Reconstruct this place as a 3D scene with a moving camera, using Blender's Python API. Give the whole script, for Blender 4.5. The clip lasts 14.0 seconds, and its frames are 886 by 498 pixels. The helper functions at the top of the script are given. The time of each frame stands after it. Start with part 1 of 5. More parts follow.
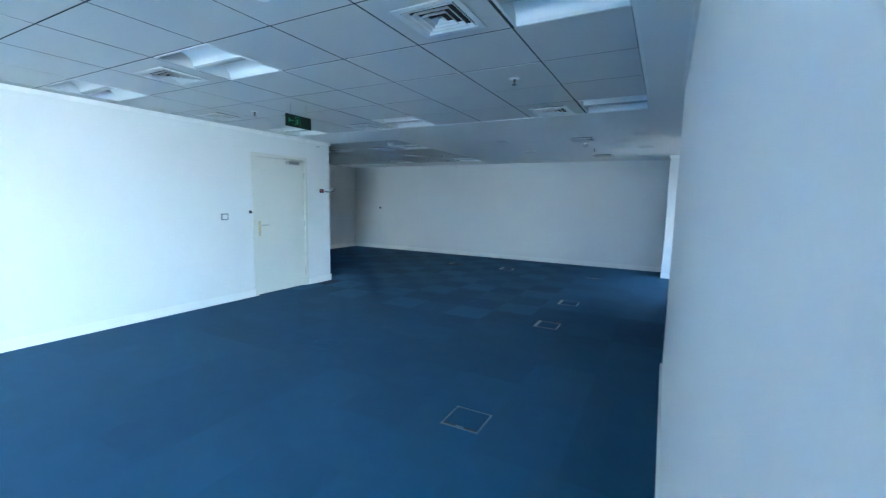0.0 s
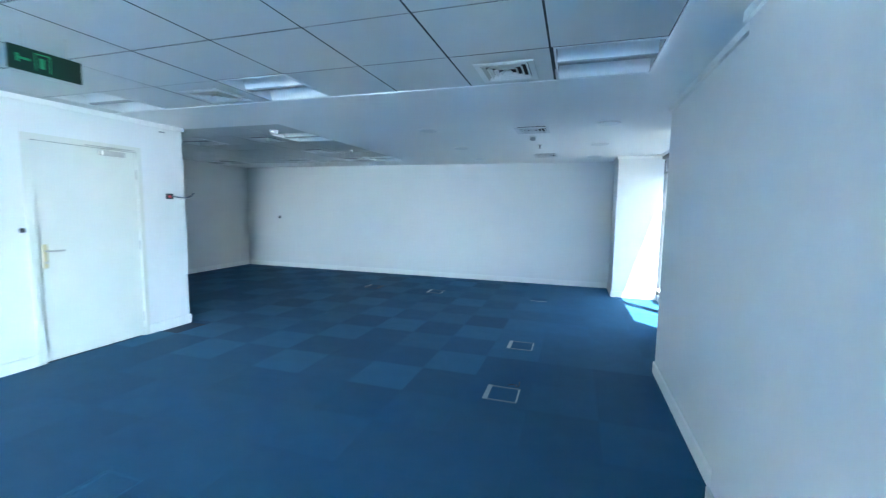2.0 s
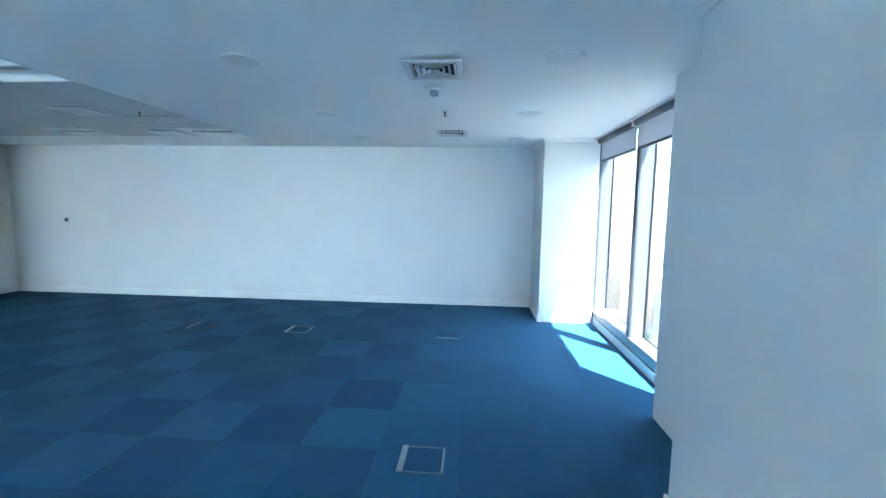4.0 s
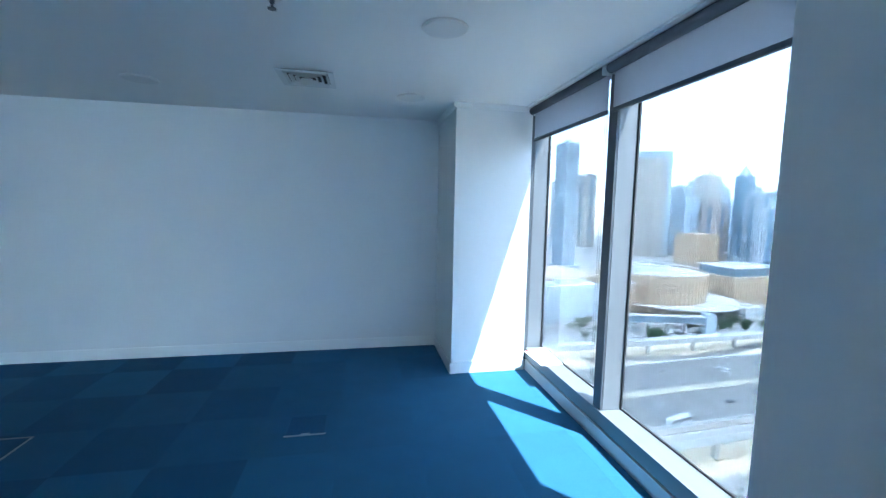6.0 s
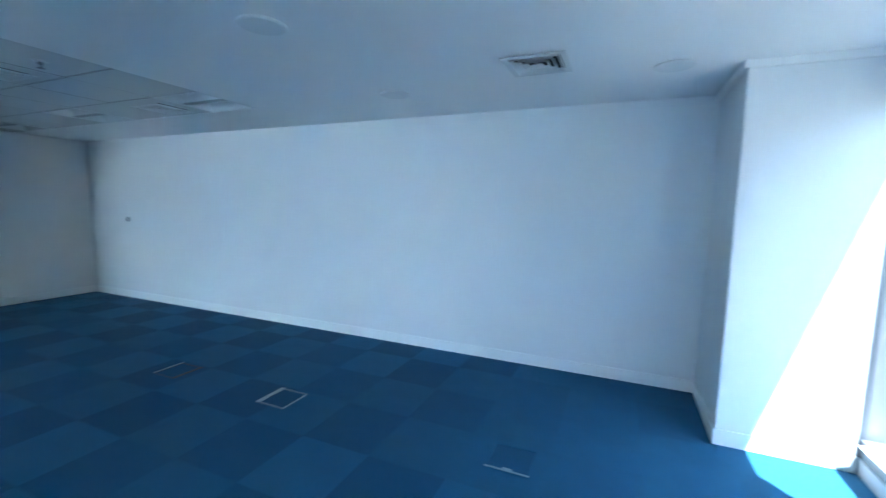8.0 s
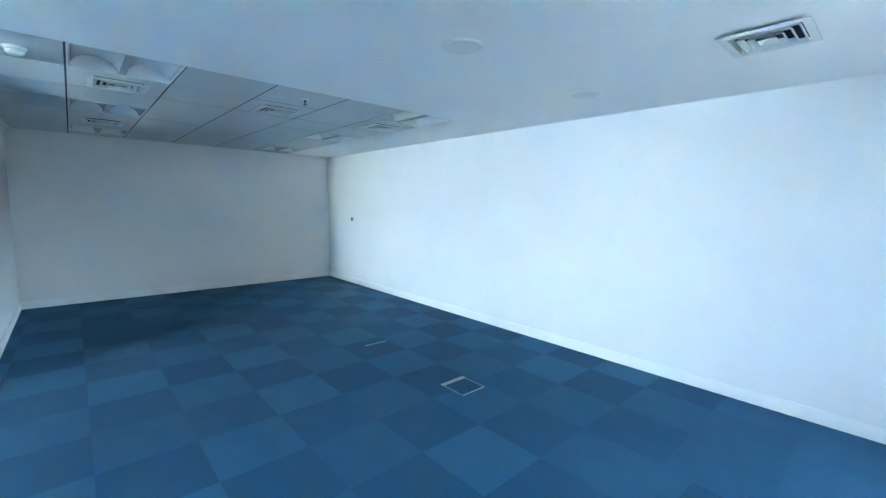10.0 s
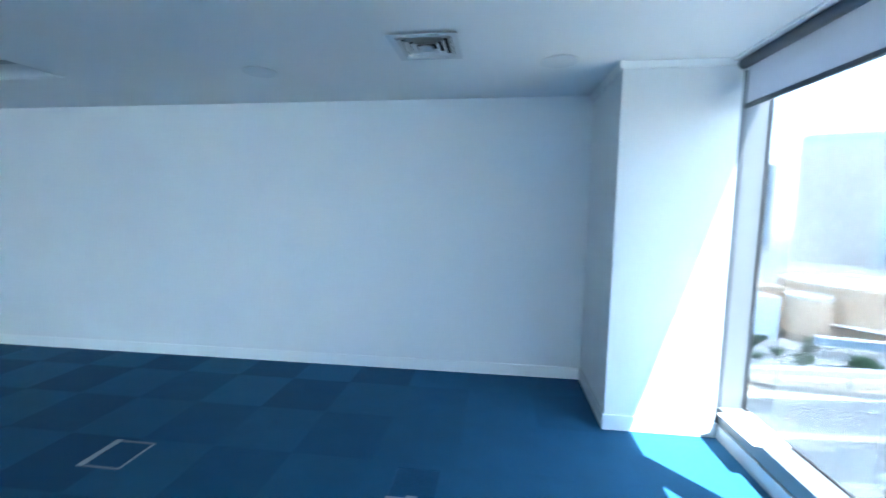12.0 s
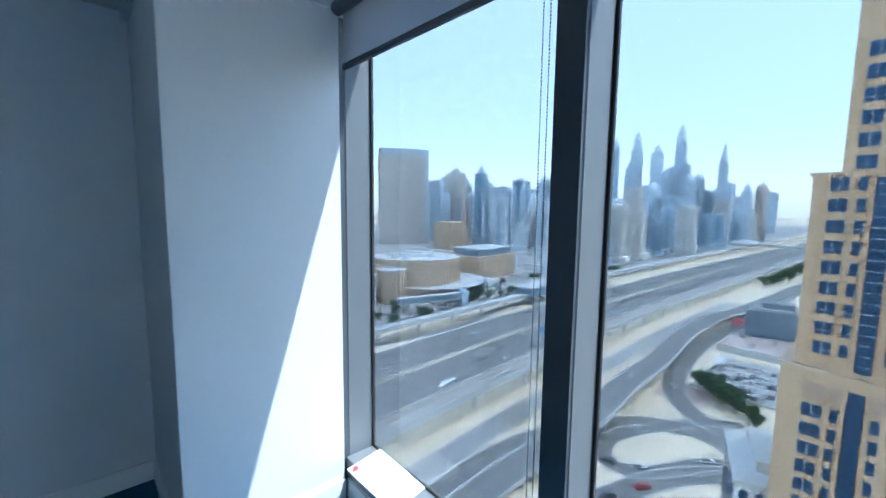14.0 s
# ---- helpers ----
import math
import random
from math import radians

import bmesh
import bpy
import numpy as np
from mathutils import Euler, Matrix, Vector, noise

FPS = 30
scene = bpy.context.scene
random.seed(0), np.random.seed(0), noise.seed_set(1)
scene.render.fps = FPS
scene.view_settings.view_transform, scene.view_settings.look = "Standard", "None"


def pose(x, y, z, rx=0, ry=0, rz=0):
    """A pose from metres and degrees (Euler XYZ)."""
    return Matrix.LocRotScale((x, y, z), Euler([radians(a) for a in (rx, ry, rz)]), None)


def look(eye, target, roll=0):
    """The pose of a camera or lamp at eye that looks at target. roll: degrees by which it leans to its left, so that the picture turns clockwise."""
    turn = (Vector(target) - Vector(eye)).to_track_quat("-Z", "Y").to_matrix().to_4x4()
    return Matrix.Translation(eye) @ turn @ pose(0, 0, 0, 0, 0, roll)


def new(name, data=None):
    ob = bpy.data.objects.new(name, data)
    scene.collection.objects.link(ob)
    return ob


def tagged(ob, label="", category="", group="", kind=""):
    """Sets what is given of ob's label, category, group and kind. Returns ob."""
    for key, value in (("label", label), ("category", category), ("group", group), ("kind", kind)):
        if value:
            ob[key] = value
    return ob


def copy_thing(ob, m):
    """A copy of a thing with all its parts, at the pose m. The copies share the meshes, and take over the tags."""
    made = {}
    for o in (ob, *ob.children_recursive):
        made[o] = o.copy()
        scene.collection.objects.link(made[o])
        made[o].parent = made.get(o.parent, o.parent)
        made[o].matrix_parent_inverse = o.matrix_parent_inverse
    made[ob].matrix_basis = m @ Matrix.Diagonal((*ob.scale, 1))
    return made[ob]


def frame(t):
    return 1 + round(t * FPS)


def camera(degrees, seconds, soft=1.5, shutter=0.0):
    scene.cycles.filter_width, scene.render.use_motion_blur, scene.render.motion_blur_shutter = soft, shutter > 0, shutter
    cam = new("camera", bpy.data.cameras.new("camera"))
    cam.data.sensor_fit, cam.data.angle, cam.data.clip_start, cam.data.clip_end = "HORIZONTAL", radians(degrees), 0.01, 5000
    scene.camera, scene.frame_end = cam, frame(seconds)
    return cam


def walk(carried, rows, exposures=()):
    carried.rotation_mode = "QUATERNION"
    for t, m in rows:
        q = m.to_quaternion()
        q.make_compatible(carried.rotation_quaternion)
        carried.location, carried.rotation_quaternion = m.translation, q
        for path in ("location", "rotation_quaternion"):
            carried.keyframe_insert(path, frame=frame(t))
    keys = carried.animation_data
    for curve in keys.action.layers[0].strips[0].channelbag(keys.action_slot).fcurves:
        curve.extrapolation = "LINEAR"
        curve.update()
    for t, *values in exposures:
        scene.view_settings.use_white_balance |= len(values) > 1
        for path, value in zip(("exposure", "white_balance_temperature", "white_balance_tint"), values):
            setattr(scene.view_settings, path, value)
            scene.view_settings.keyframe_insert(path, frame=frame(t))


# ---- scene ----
cam = camera(94.1, 14.0, soft=1.25, shutter=0.3)
PATH = [
    (0, (0.806, -0.661, 1.436), (-0.128, 1.092, 1.203), 1.1),
    (0.5, (0.6, -0.388, 1.436), (-0.431, 1.312, 1.218), 1.1),
    (1, (0.423, -0.018, 1.452), (-0.608, 1.685, 1.251), 1.0),
    (1.5, (0.274, 0.424, 1.462), (-0.601, 2.212, 1.264), 1.0),
    (2, (0.171, 0.926, 1.477), (-0.428, 2.824, 1.278), 0.9),
    (2.5, (0.014, 1.441, 1.513), (-0.363, 3.394, 1.304), 1.0),
    (3, (-0.047, 1.99, 1.489), (-0.317, 3.961, 1.284), 1.0),
    (5.5, (-0.035, 4.502, 1.493), (0.166, 6.482, 1.293), 1.0),
    (6, (0.051, 4.954, 1.484), (0.438, 6.906, 1.285), 1.1),
    (6.5, (0.172, 5.26, 1.494), (0.624, 7.198, 1.303), 1.0),
    (7, (0.24, 5.422, 1.52), (0.571, 7.384, 1.32), 1.0),
    (7.5, (0.251, 5.459, 1.527), (0.067, 7.439, 1.313), 0.8),
    (8, (0.208, 5.436, 1.5), (-0.58, 7.263, 1.287), 1.1),
    (8.5, (0.248, 5.371, 1.541), (-1.035, 6.887, 1.301), 1.0),
    (11, (0.127, 5.484, 1.486), (-1.363, 6.799, 1.269), 1.0),
    (11.5, (0.056, 5.603, 1.485), (-0.889, 7.353, 1.275), 1.1),
    (12, (0.088, 5.699, 1.493), (-0.165, 7.671, 1.278), 0.6),
    (12.5, (0.168, 5.833, 1.474), (0.549, 7.785, 1.261), 0.7),
    (13, (0.335, 6.02, 1.474), (1.141, 7.838, 1.261), 0.6),
    (13.5, (0.449, 6.311, 1.468), (1.554, 7.964, 1.255), 0.6),
    (14, (0.589, 6.688, 1.483), (1.917, 8.168, 1.266), 0.7),
]
walk(cam, [(t, look(eye, target, roll)) for t, eye, target, roll in PATH], exposures=[
    (0.0, 6.4, 5400, -2), (1.0, 6.8, 5450, -2), (2.0, 7.25, 5550, -2), (3.2, 7.42, 5600, -2), (5.3, 7.0, 5300, -1), (6.5, 6.12, 5050, -1),
    (7.5, 6.45, 5000, -1), (8.0, 7.0, 5100, -1), (8.5, 7.9, 5550, -2), (11.0, 7.95, 5650, -2), (11.5, 7.5, 5400, -2), (12.0, 7.0, 5250, -1),
    (12.5, 6.1, 5050, -1), (13.0, 5.7, 5050, -1), (13.5, 5.5, 5100, -1), (14.0, 5.45, 5100, -1)])

# ---- world, sun and lights ----
SUN_TO = Vector((1.0, -1.17, 3.33)).normalized()
ELEV = math.asin(SUN_TO.z)
world = bpy.data.worlds.new("world")
scene.world = world
world.use_nodes = True
wt = world.node_tree
sky = wt.nodes.new("ShaderNodeTexSky")
sky.sky_type = "NISHITA"
sky.sun_disc = False
sky.sun_elevation = ELEV
sky.sun_rotation = math.atan2(SUN_TO.x, SUN_TO.y)
sky.air_density = 1.4
sky.dust_density = 0.6
sky.ozone_density = 2.0
sky.altitude = 80
haze = wt.nodes.new("ShaderNodeMixRGB")          # desert haze over the clear sky
haze.inputs[0].default_value = 0.72
haze.inputs[2].default_value = (2.65, 3.3, 4.6, 1)
wt.links.new(sky.outputs[0], haze.inputs[1])
wt.links.new(haze.outputs[0], wt.nodes["Background"].inputs[0])
wt.nodes["Background"].inputs[1].default_value = 0.15

sun = new("sun", bpy.data.lights.new("sun", "SUN"))
sun.data.energy = 0.38
sun.data.angle = radians(0.5)
sun.data.color = (1.0, 0.95, 0.88)
sun.matrix_world = look(SUN_TO * 50, (0, 0, 0))

back = new("assumed_window_lamp", bpy.data.lights.new("assumed_window_lamp", "AREA"))     # area lamp added for an assumed back window, never in view
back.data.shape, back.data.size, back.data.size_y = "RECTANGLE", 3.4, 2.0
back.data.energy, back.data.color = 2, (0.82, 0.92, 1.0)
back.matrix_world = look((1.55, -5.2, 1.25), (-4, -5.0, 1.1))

# ---- materials ----


def mat(name, color, rough=0.6, metal=0.0, vary=0.0, scale=3.0, bump=0.0, bump_scale=60.0, spec=0.5,
        objvary=0.0, grain=0.0, grain_scale=200.0, coat=0.0, sheen=0.0):
    m = bpy.data.materials.new(name)
    m.use_nodes = True
    nt = m.node_tree
    bs = nt.nodes["Principled BSDF"]
    bs.inputs["Roughness"].default_value = rough
    bs.inputs["Metallic"].default_value = metal
    bs.inputs["Specular IOR Level"].default_value = spec
    bs.inputs["Coat Weight"].default_value = coat
    bs.inputs["Sheen Weight"].default_value = sheen
    bs.inputs["Sheen Roughness"].default_value = 0.45
    tc = nt.nodes.new("ShaderNodeTexCoord")
    val = None

    def add(sock, a, b):
        nonlocal val
        mr = nt.nodes.new("ShaderNodeMapRange")
        mr.inputs["To Min"].default_value, mr.inputs["To Max"].default_value = a, b
        nt.links.new(sock, mr.inputs["Value"])
        if val is None:
            val = mr.outputs[0]
        else:
            mu = nt.nodes.new("ShaderNodeMath")
            mu.operation = "MULTIPLY"
            nt.links.new(val, mu.inputs[0])
            nt.links.new(mr.outputs[0], mu.inputs[1])
            val = mu.outputs[0]

    if vary:
        n = nt.nodes.new("ShaderNodeTexNoise")
        n.inputs["Scale"].default_value, n.inputs["Detail"].default_value = scale, 6
        nt.links.new(tc.outputs["Object"], n.inputs["Vector"])
        add(n.outputs["Fac"], 1 - vary, 1 + vary)
    if grain:
        n = nt.nodes.new("ShaderNodeTexNoise")
        n.inputs["Scale"].default_value, n.inputs["Detail"].default_value = grain_scale, 3
        nt.links.new(tc.outputs["Object"], n.inputs["Vector"])
        add(n.outputs["Fac"], 1 - grain, 1 + grain)
    if objvary:
        oi = nt.nodes.new("ShaderNodeObjectInfo")
        add(oi.outputs["Random"], 1 - objvary, 1 + objvary)
    if val is None:
        bs.inputs["Base Color"].default_value = (*color, 1)
    else:
        vm = nt.nodes.new("ShaderNodeVectorMath")
        vm.operation = "SCALE"
        vm.inputs[0].default_value = color
        nt.links.new(val, vm.inputs["Scale"])
        nt.links.new(vm.outputs[0], bs.inputs["Base Color"])
    if bump:
        n = nt.nodes.new("ShaderNodeTexNoise")
        n.inputs["Scale"].default_value, n.inputs["Detail"].default_value = bump_scale, 5
        nt.links.new(tc.outputs["Object"], n.inputs["Vector"])
        b = nt.nodes.new("ShaderNodeBump")
        b.inputs["Strength"].default_value, b.inputs["Distance"].default_value = bump, 0.004
        nt.links.new(n.outputs["Fac"], b.inputs["Height"])
        nt.links.new(b.outputs[0], bs.inputs["Normal"])
    return m


WALL = mat("wall_paint", (0.81, 0.81, 0.80), 0.55, vary=0.035, scale=1.3, bump=0.12, bump_scale=45, grain=0.015, grain_scale=30)
TRIM = mat("trim_paint", (0.88, 0.88, 0.86), 0.35, vary=0.03, scale=4, bump=0.04)
GYPSUM = mat("ceiling_paint", (0.86, 0.86, 0.85), 0.7, vary=0.03, scale=1.0, bump=0.05, bump_scale=25)
TILE = mat("ceiling_tile", (0.60, 0.61, 0.60), 0.85, vary=0.04, scale=1.5, bump=0.4, bump_scale=220, grain=0.05, grain_scale=260)
TBAR = mat("grid_gap", (0.025, 0.03, 0.033), 0.8)
# two tones of one carpet, its pile sheen put into the colour
CARPET_L = mat("carpet_light", (0.034, 0.115, 0.218), 0.95, vary=0.14, scale=5, objvary=0.08, grain=0.35, grain_scale=160, bump=0.9, bump_scale=260, spec=0.15, sheen=0.04)
CARPET_D = mat("carpet_dark", (0.025, 0.090, 0.180), 0.95, vary=0.14, scale=5, objvary=0.08, grain=0.35, grain_scale=160, bump=0.9, bump_scale=260, spec=0.15, sheen=0.04)
CARPET_U = mat("carpet_under", (0.015, 0.04, 0.08), 0.95)
CONCRETE = mat("concrete", (0.4, 0.39, 0.37), 0.9, vary=0.1)
DOOR = mat("door_paint", (0.78, 0.78, 0.71), 0.22, vary=0.03, scale=2, bump=0.03, bump_scale=15)
CHROME = mat("brushed_steel", (0.55, 0.54, 0.5), 0.3, metal=1.0, vary=0.1, scale=20)
DARK = mat("dark_plastic", (0.03, 0.03, 0.035), 0.5)
PLASTIC = mat("white_plastic", (0.78, 0.78, 0.76), 0.35)
VENT = mat("vent_enamel", (0.68, 0.69, 0.69), 0.4, vary=0.03)
VOID = mat("vent_shade", (0.02, 0.02, 0.022), 0.9)
REFL = mat("troffer_enamel", (0.84, 0.85, 0.85), 0.25, coat=0.3)
FIXT = mat("troffer_louver", (0.36, 0.38, 0.39), 0.5, vary=0.1, scale=12)
ALU = mat("anodised_frame", (0.19, 0.20, 0.215), 0.42, metal=0.25, vary=0.04, scale=6)
# for dark metal parts and the mullion's shaded room side
ALU_D = mat("frame_shade_and_dark_metal", (0.10, 0.11, 0.125), 0.45, metal=0.3, vary=0.06, scale=6)
GASKET = mat("black_gasket", (0.015, 0.015, 0.017), 0.6)
SILLW = mat("sill_enamel", (0.60, 0.61, 0.62), 0.4, vary=0.04, scale=8)
GRILLE = mat("speaker_grille", (0.77, 0.78, 0.78), 0.7, grain=0.12, grain_scale=400)
PAPER = mat("paper", (0.80, 0.80, 0.78), 0.8, vary=0.03, scale=14)
RED = mat("red_print", (0.6, 0.05, 0.07), 0.6)
SIGN_G = mat("sign_green", (0.002, 0.018, 0.009), 0.3)
SIGN_W = mat("sign_print", (0.07, 0.30, 0.13), 0.4)
BOXRIM = mat("floor_box_edge", (0.27, 0.32, 0.37), 0.35, metal=0.0, vary=0.15, scale=30)
BOXDARK = mat("floor_box_rim", (0.15, 0.19, 0.24), 0.4, metal=0.0, vary=0.15, scale=30)

BLIND = mat("blind_fabric", (0.42, 0.42, 0.43), 0.9, bump=0.2, bump_scale=900, vary=0.03, scale=2)
nt = BLIND.node_tree
tr = nt.nodes.new("ShaderNodeBsdfTranslucent")
tr.inputs[0].default_value = (0.60, 0.62, 0.66, 1)
mx = nt.nodes.new("ShaderNodeMixShader")
mx.inputs[0].default_value = 0.6
nt.links.new(nt.nodes["Principled BSDF"].outputs[0], mx.inputs[1])
nt.links.new(tr.outputs[0], mx.inputs[2])
nt.links.new(mx.outputs[0], nt.nodes["Material Output"].inputs[0])

# tint set to dim the view outside; the panes cast no shadow
GLASS = bpy.data.materials.new("tinted_glass")
GLASS.use_nodes = True
nt = GLASS.node_tree
nt.nodes.remove(nt.nodes["Principled BSDF"])
g1 = nt.nodes.new("ShaderNodeBsdfTransparent")
g1.inputs[0].default_value = (0.205, 0.199, 0.191, 1)
nt.links.new(g1.outputs[0], nt.nodes["Material Output"].inputs[0])

# for an added pane whose steep-angle gloss weakens the sun indoors
SUN_CUT = bpy.data.materials.new("sun_cut_glass")
SUN_CUT.use_nodes = True
nt = SUN_CUT.node_tree
nt.nodes.remove(nt.nodes["Principled BSDF"])
g1 = nt.nodes.new("ShaderNodeBsdfTransparent")
g2 = nt.nodes.new("ShaderNodeBsdfGlossy")
g2.inputs["Roughness"].default_value = 0.01
lw = nt.nodes.new("ShaderNodeLayerWeight")
pw = nt.nodes.new("ShaderNodeMath")
pw.operation = "POWER"
pw.inputs[1].default_value = 5.0
nt.links.new(lw.outputs["Facing"], pw.inputs[0])
mx = nt.nodes.new("ShaderNodeMixShader")
nt.links.new(pw.outputs[0], mx.inputs[0])
nt.links.new(g1.outputs[0], mx.inputs[1])
nt.links.new(g2.outputs[0], mx.inputs[2])
nt.links.new(mx.outputs[0], nt.nodes["Material Output"].inputs[0])

# ---- building blocks ----


def boxes(items):
    """One bmesh of boxes (x0, x1, y0, y1, z0, z1)."""
    verts, faces = [], []
    for x0, x1, y0, y1, z0, z1 in items:
        k = len(verts)
        verts += [(x0, y0, z0), (x1, y0, z0), (x1, y1, z0), (x0, y1, z0), (x0, y0, z1), (x1, y0, z1), (x1, y1, z1), (x0, y1, z1)]
        faces += [tuple(k + i for i in f) for f in ((0, 3, 2, 1), (4, 5, 6, 7), (0, 1, 5, 4), (1, 2, 6, 5), (2, 3, 7, 6), (3, 0, 4, 7))]
    return verts, faces


def mesh_of(name, vf, material, smooth=False):
    me = bpy.data.meshes.new(name)
    if isinstance(vf, tuple):
        me.from_pydata(vf[0], [], vf[1])
    else:
        vf.to_mesh(me)
        vf.free()
    me.materials.append(material)
    if smooth:
        me.shade_smooth()
    me.update()
    return me


def part(name, vf, material, parent=None, label="", smooth=False, kind=""):
    ob = new(name, mesh_of(name, vf, material, smooth))
    ob.parent = parent
    return tagged(ob, label=label, kind=kind)


def thing(name, label, category, group="", at=(0, 0, 0), rz=0):
    ob = new(name)
    ob.empty_display_size = 0.1
    ob.matrix_world = pose(*at, 0, 0, rz)
    return tagged(ob, label, category, group)


def structure(name, vf, material, label=""):
    return part(name, vf, material, None, label, kind="structure")


def bevelled(x0, x1, y0, y1, z0, z1, r=0.003, seg=1):
    bm = bmesh.new()
    bmesh.ops.create_cube(bm, size=1)
    for v in bm.verts:
        v.co = ((x0 + x1) / 2 + v.co.x * (x1 - x0), (y0 + y1) / 2 + v.co.y * (y1 - y0), (z0 + z1) / 2 + v.co.z * (z1 - z0))
    bmesh.ops.bevel(bm, geom=bm.edges[:], offset=r, segments=seg, affect="EDGES")
    return bm


def lathe(profile, n=24, centre=(0, 0, 0)):
    """Rings (radius, z) about the z axis, closed at both ends."""
    verts, faces = [], []
    for r, z in profile:
        for i in range(n):
            a = 2 * math.pi * i / n
            verts.append((centre[0] + r * math.cos(a), centre[1] + r * math.sin(a), centre[2] + z))
    for k in range(len(profile) - 1):
        for i in range(n):
            j = (i + 1) % n
            faces.append((k * n + i, k * n + j, k * n + n + j, k * n + n + i))
    faces.append(tuple(range(n))[::-1])
    faces.append(tuple(range((len(profile) - 1) * n, len(profile) * n)))
    return verts, faces


def tube(points, r, n=8):
    """A round rod along points."""
    verts, faces = [], []
    pts = [Vector(p) for p in points]
    for k, p in enumerate(pts):
        way = (pts[min(k + 1, len(pts) - 1)] - pts[max(k - 1, 0)]).normalized()
        a = way.orthogonal().normalized()
        b = way.cross(a)
        for i in range(n):
            t = 2 * math.pi * i / n
            verts.append(tuple(p + a * r * math.cos(t) + b * r * math.sin(t)))
    for k in range(len(pts) - 1):
        for i in range(n):
            j = (i + 1) % n
            faces.append((k * n + i, k * n + j, k * n + n + j, k * n + n + i))
    faces += [tuple(range(n))[::-1], tuple(range((len(pts) - 1) * n, len(pts) * n))]
    return verts, faces


def merge(*parts_):
    verts, faces = [], []
    for v, f in parts_:
        k = len(verts)
        verts += v
        faces += [tuple(k + i for i in g) for g in f]
    return verts, faces


# ---- the room: walls, floor, ceiling ----
XW, XG = -7.55, 1.725          # west wall, glass plane
XD, YD = -4.37, 4.80           # door wall and its end
YF = 9.26                      # far wall
XN0, YJ, XN, YN = 0.88, 3.18, 0.935, 5.0
ZC, ZT, ZTOP = 2.376, 2.381, 2.75
YB = -8.0

structure("floor_slab", boxes([(XW - 0.2, 1.72, YB - 0.2, YF + 0.2, -0.30, -0.006)]), CARPET_U, "carpet underlay on the concrete slab")
structure("wall_far", boxes([(XW - 0.2, 1.53, YF, YF + 0.2, -0.006, ZTOP)]), WALL, "smooth white painted wall at the room's end")
structure("wall_west", boxes([(XW - 0.2, XW, YD - 0.2, YF, -0.006, ZTOP)]), WALL, "smooth white painted side wall of the recess")
structure("wall_recess", boxes([(XW, XD - 0.2, YD - 0.2, YD, -0.006, ZTOP)]), WALL, "white painted wall closing the recess")
DY0, DY1, DZ = 3.315, 4.245, 2.02
structure("wall_door", boxes([
    (XD - 0.2, XD, YB, DY0, -0.006, ZTOP), (XD - 0.2, XD, DY1, YD, -0.006, ZTOP), (XD - 0.2, XD, DY0, DY1, DZ, ZTOP)]), WALL,
    "white painted partition wall with a door opening")
structure("wall_behind_door", boxes([(XD - 0.5, XD - 0.3, DY0 - 0.3, DY1 + 0.2, -0.006, ZTOP)]), WALL)
structure("wall_back", boxes([(XD - 0.2, 1.9, YB - 0.2, YB, -0.006, ZTOP)]), WALL, "plain white wall at the back of the office")
structure("wall_near", boxes([(XN0, 1.9, -0.6, YJ, -0.006, ZTOP), (XN, 1.9, YJ, YN, -0.006, ZTOP)]), WALL, "white painted wall with a shallow step beside the walkway")
structure("wall_pier", boxes([(1.28, 1.62, YN, 5.99, -0.006, ZTOP)]), WALL, "white painted pier beside the window")
structure("wall_pier_back", boxes([(1.62, 1.72, YN, 5.99, -0.3, ZTOP)]), WALL)
structure("column", boxes([(0.84, 1.53, 8.46, YF, -0.006, ZTOP)]), WALL, "white painted structural column beside the window")
structure("wall_corner_fill", boxes([(1.53, 1.72, 8.56, YF + 0.2, -0.3, ZTOP)]), WALL)
# assumed back windows, out of view
structure("wall_window_back", boxes([(1.6, 1.72, YB, -0.6, -0.3, 0.2), (1.6, 1.72, YB, -0.6, 2.3, ZTOP),
                                     (1.6, 1.72, YB, -7.0, 0.2, 2.3), (1.6, 1.72, -3.4, -0.6, 0.2, 2.3)]), WALL)
structure("roof_slab", boxes([(XW - 0.2, 1.72, YB - 0.2, YF + 0.2, ZTOP, ZTOP + 0.3)]), CONCRETE)
structure("spandrel", boxes([(1.60, 1.72, 5.99, 8.56, ZC, ZTOP)]), ALU, "metal spandrel above the window")
structure("spandrel_low", boxes([(1.60, 1.72, 5.99, 8.56, -0.3, 0.0)]), ALU)

# gypsum border and the sunken tile fields
for slab in ((0.612, 1.60, YB, 4.01, ZC, ZC + 0.012), (XD, 1.60, 4.01, 4.86, ZC, ZC + 0.012), (XW, XD, YD, 4.86, ZC, ZC + 0.012),
             (-3.02, 1.60, 4.86, 8.42, ZC, ZC + 0.012), (XW, 1.60, 8.42, YF, ZC, ZC + 0.012)):
    structure("ceiling", boxes([slab]), GYPSUM, "smooth white plasterboard ceiling border")
for side in ((0.60, 0.612, YB, 4.01, ZC, 2.45), (XD, 0.60, 4.01, 4.02, ZC + 0.012, 2.45), (XW, -3.02, 4.85, 4.86, ZC + 0.012, 2.45),
             (XW, -3.02, 8.42, 8.43, ZC + 0.012, 2.45), (-3.02, -3.01, 4.86, 8.42, ZC + 0.012, 2.45)):
    structure("ceiling_upstand", boxes([side]), GYPSUM, "white edge of the plasterboard border")
structure("ceiling_edge_trim", boxes([(0.600, 0.622, YB, 4.01, ZC - 0.006, ZC)]), TRIM, "white edge bead beside the ceiling tiles")
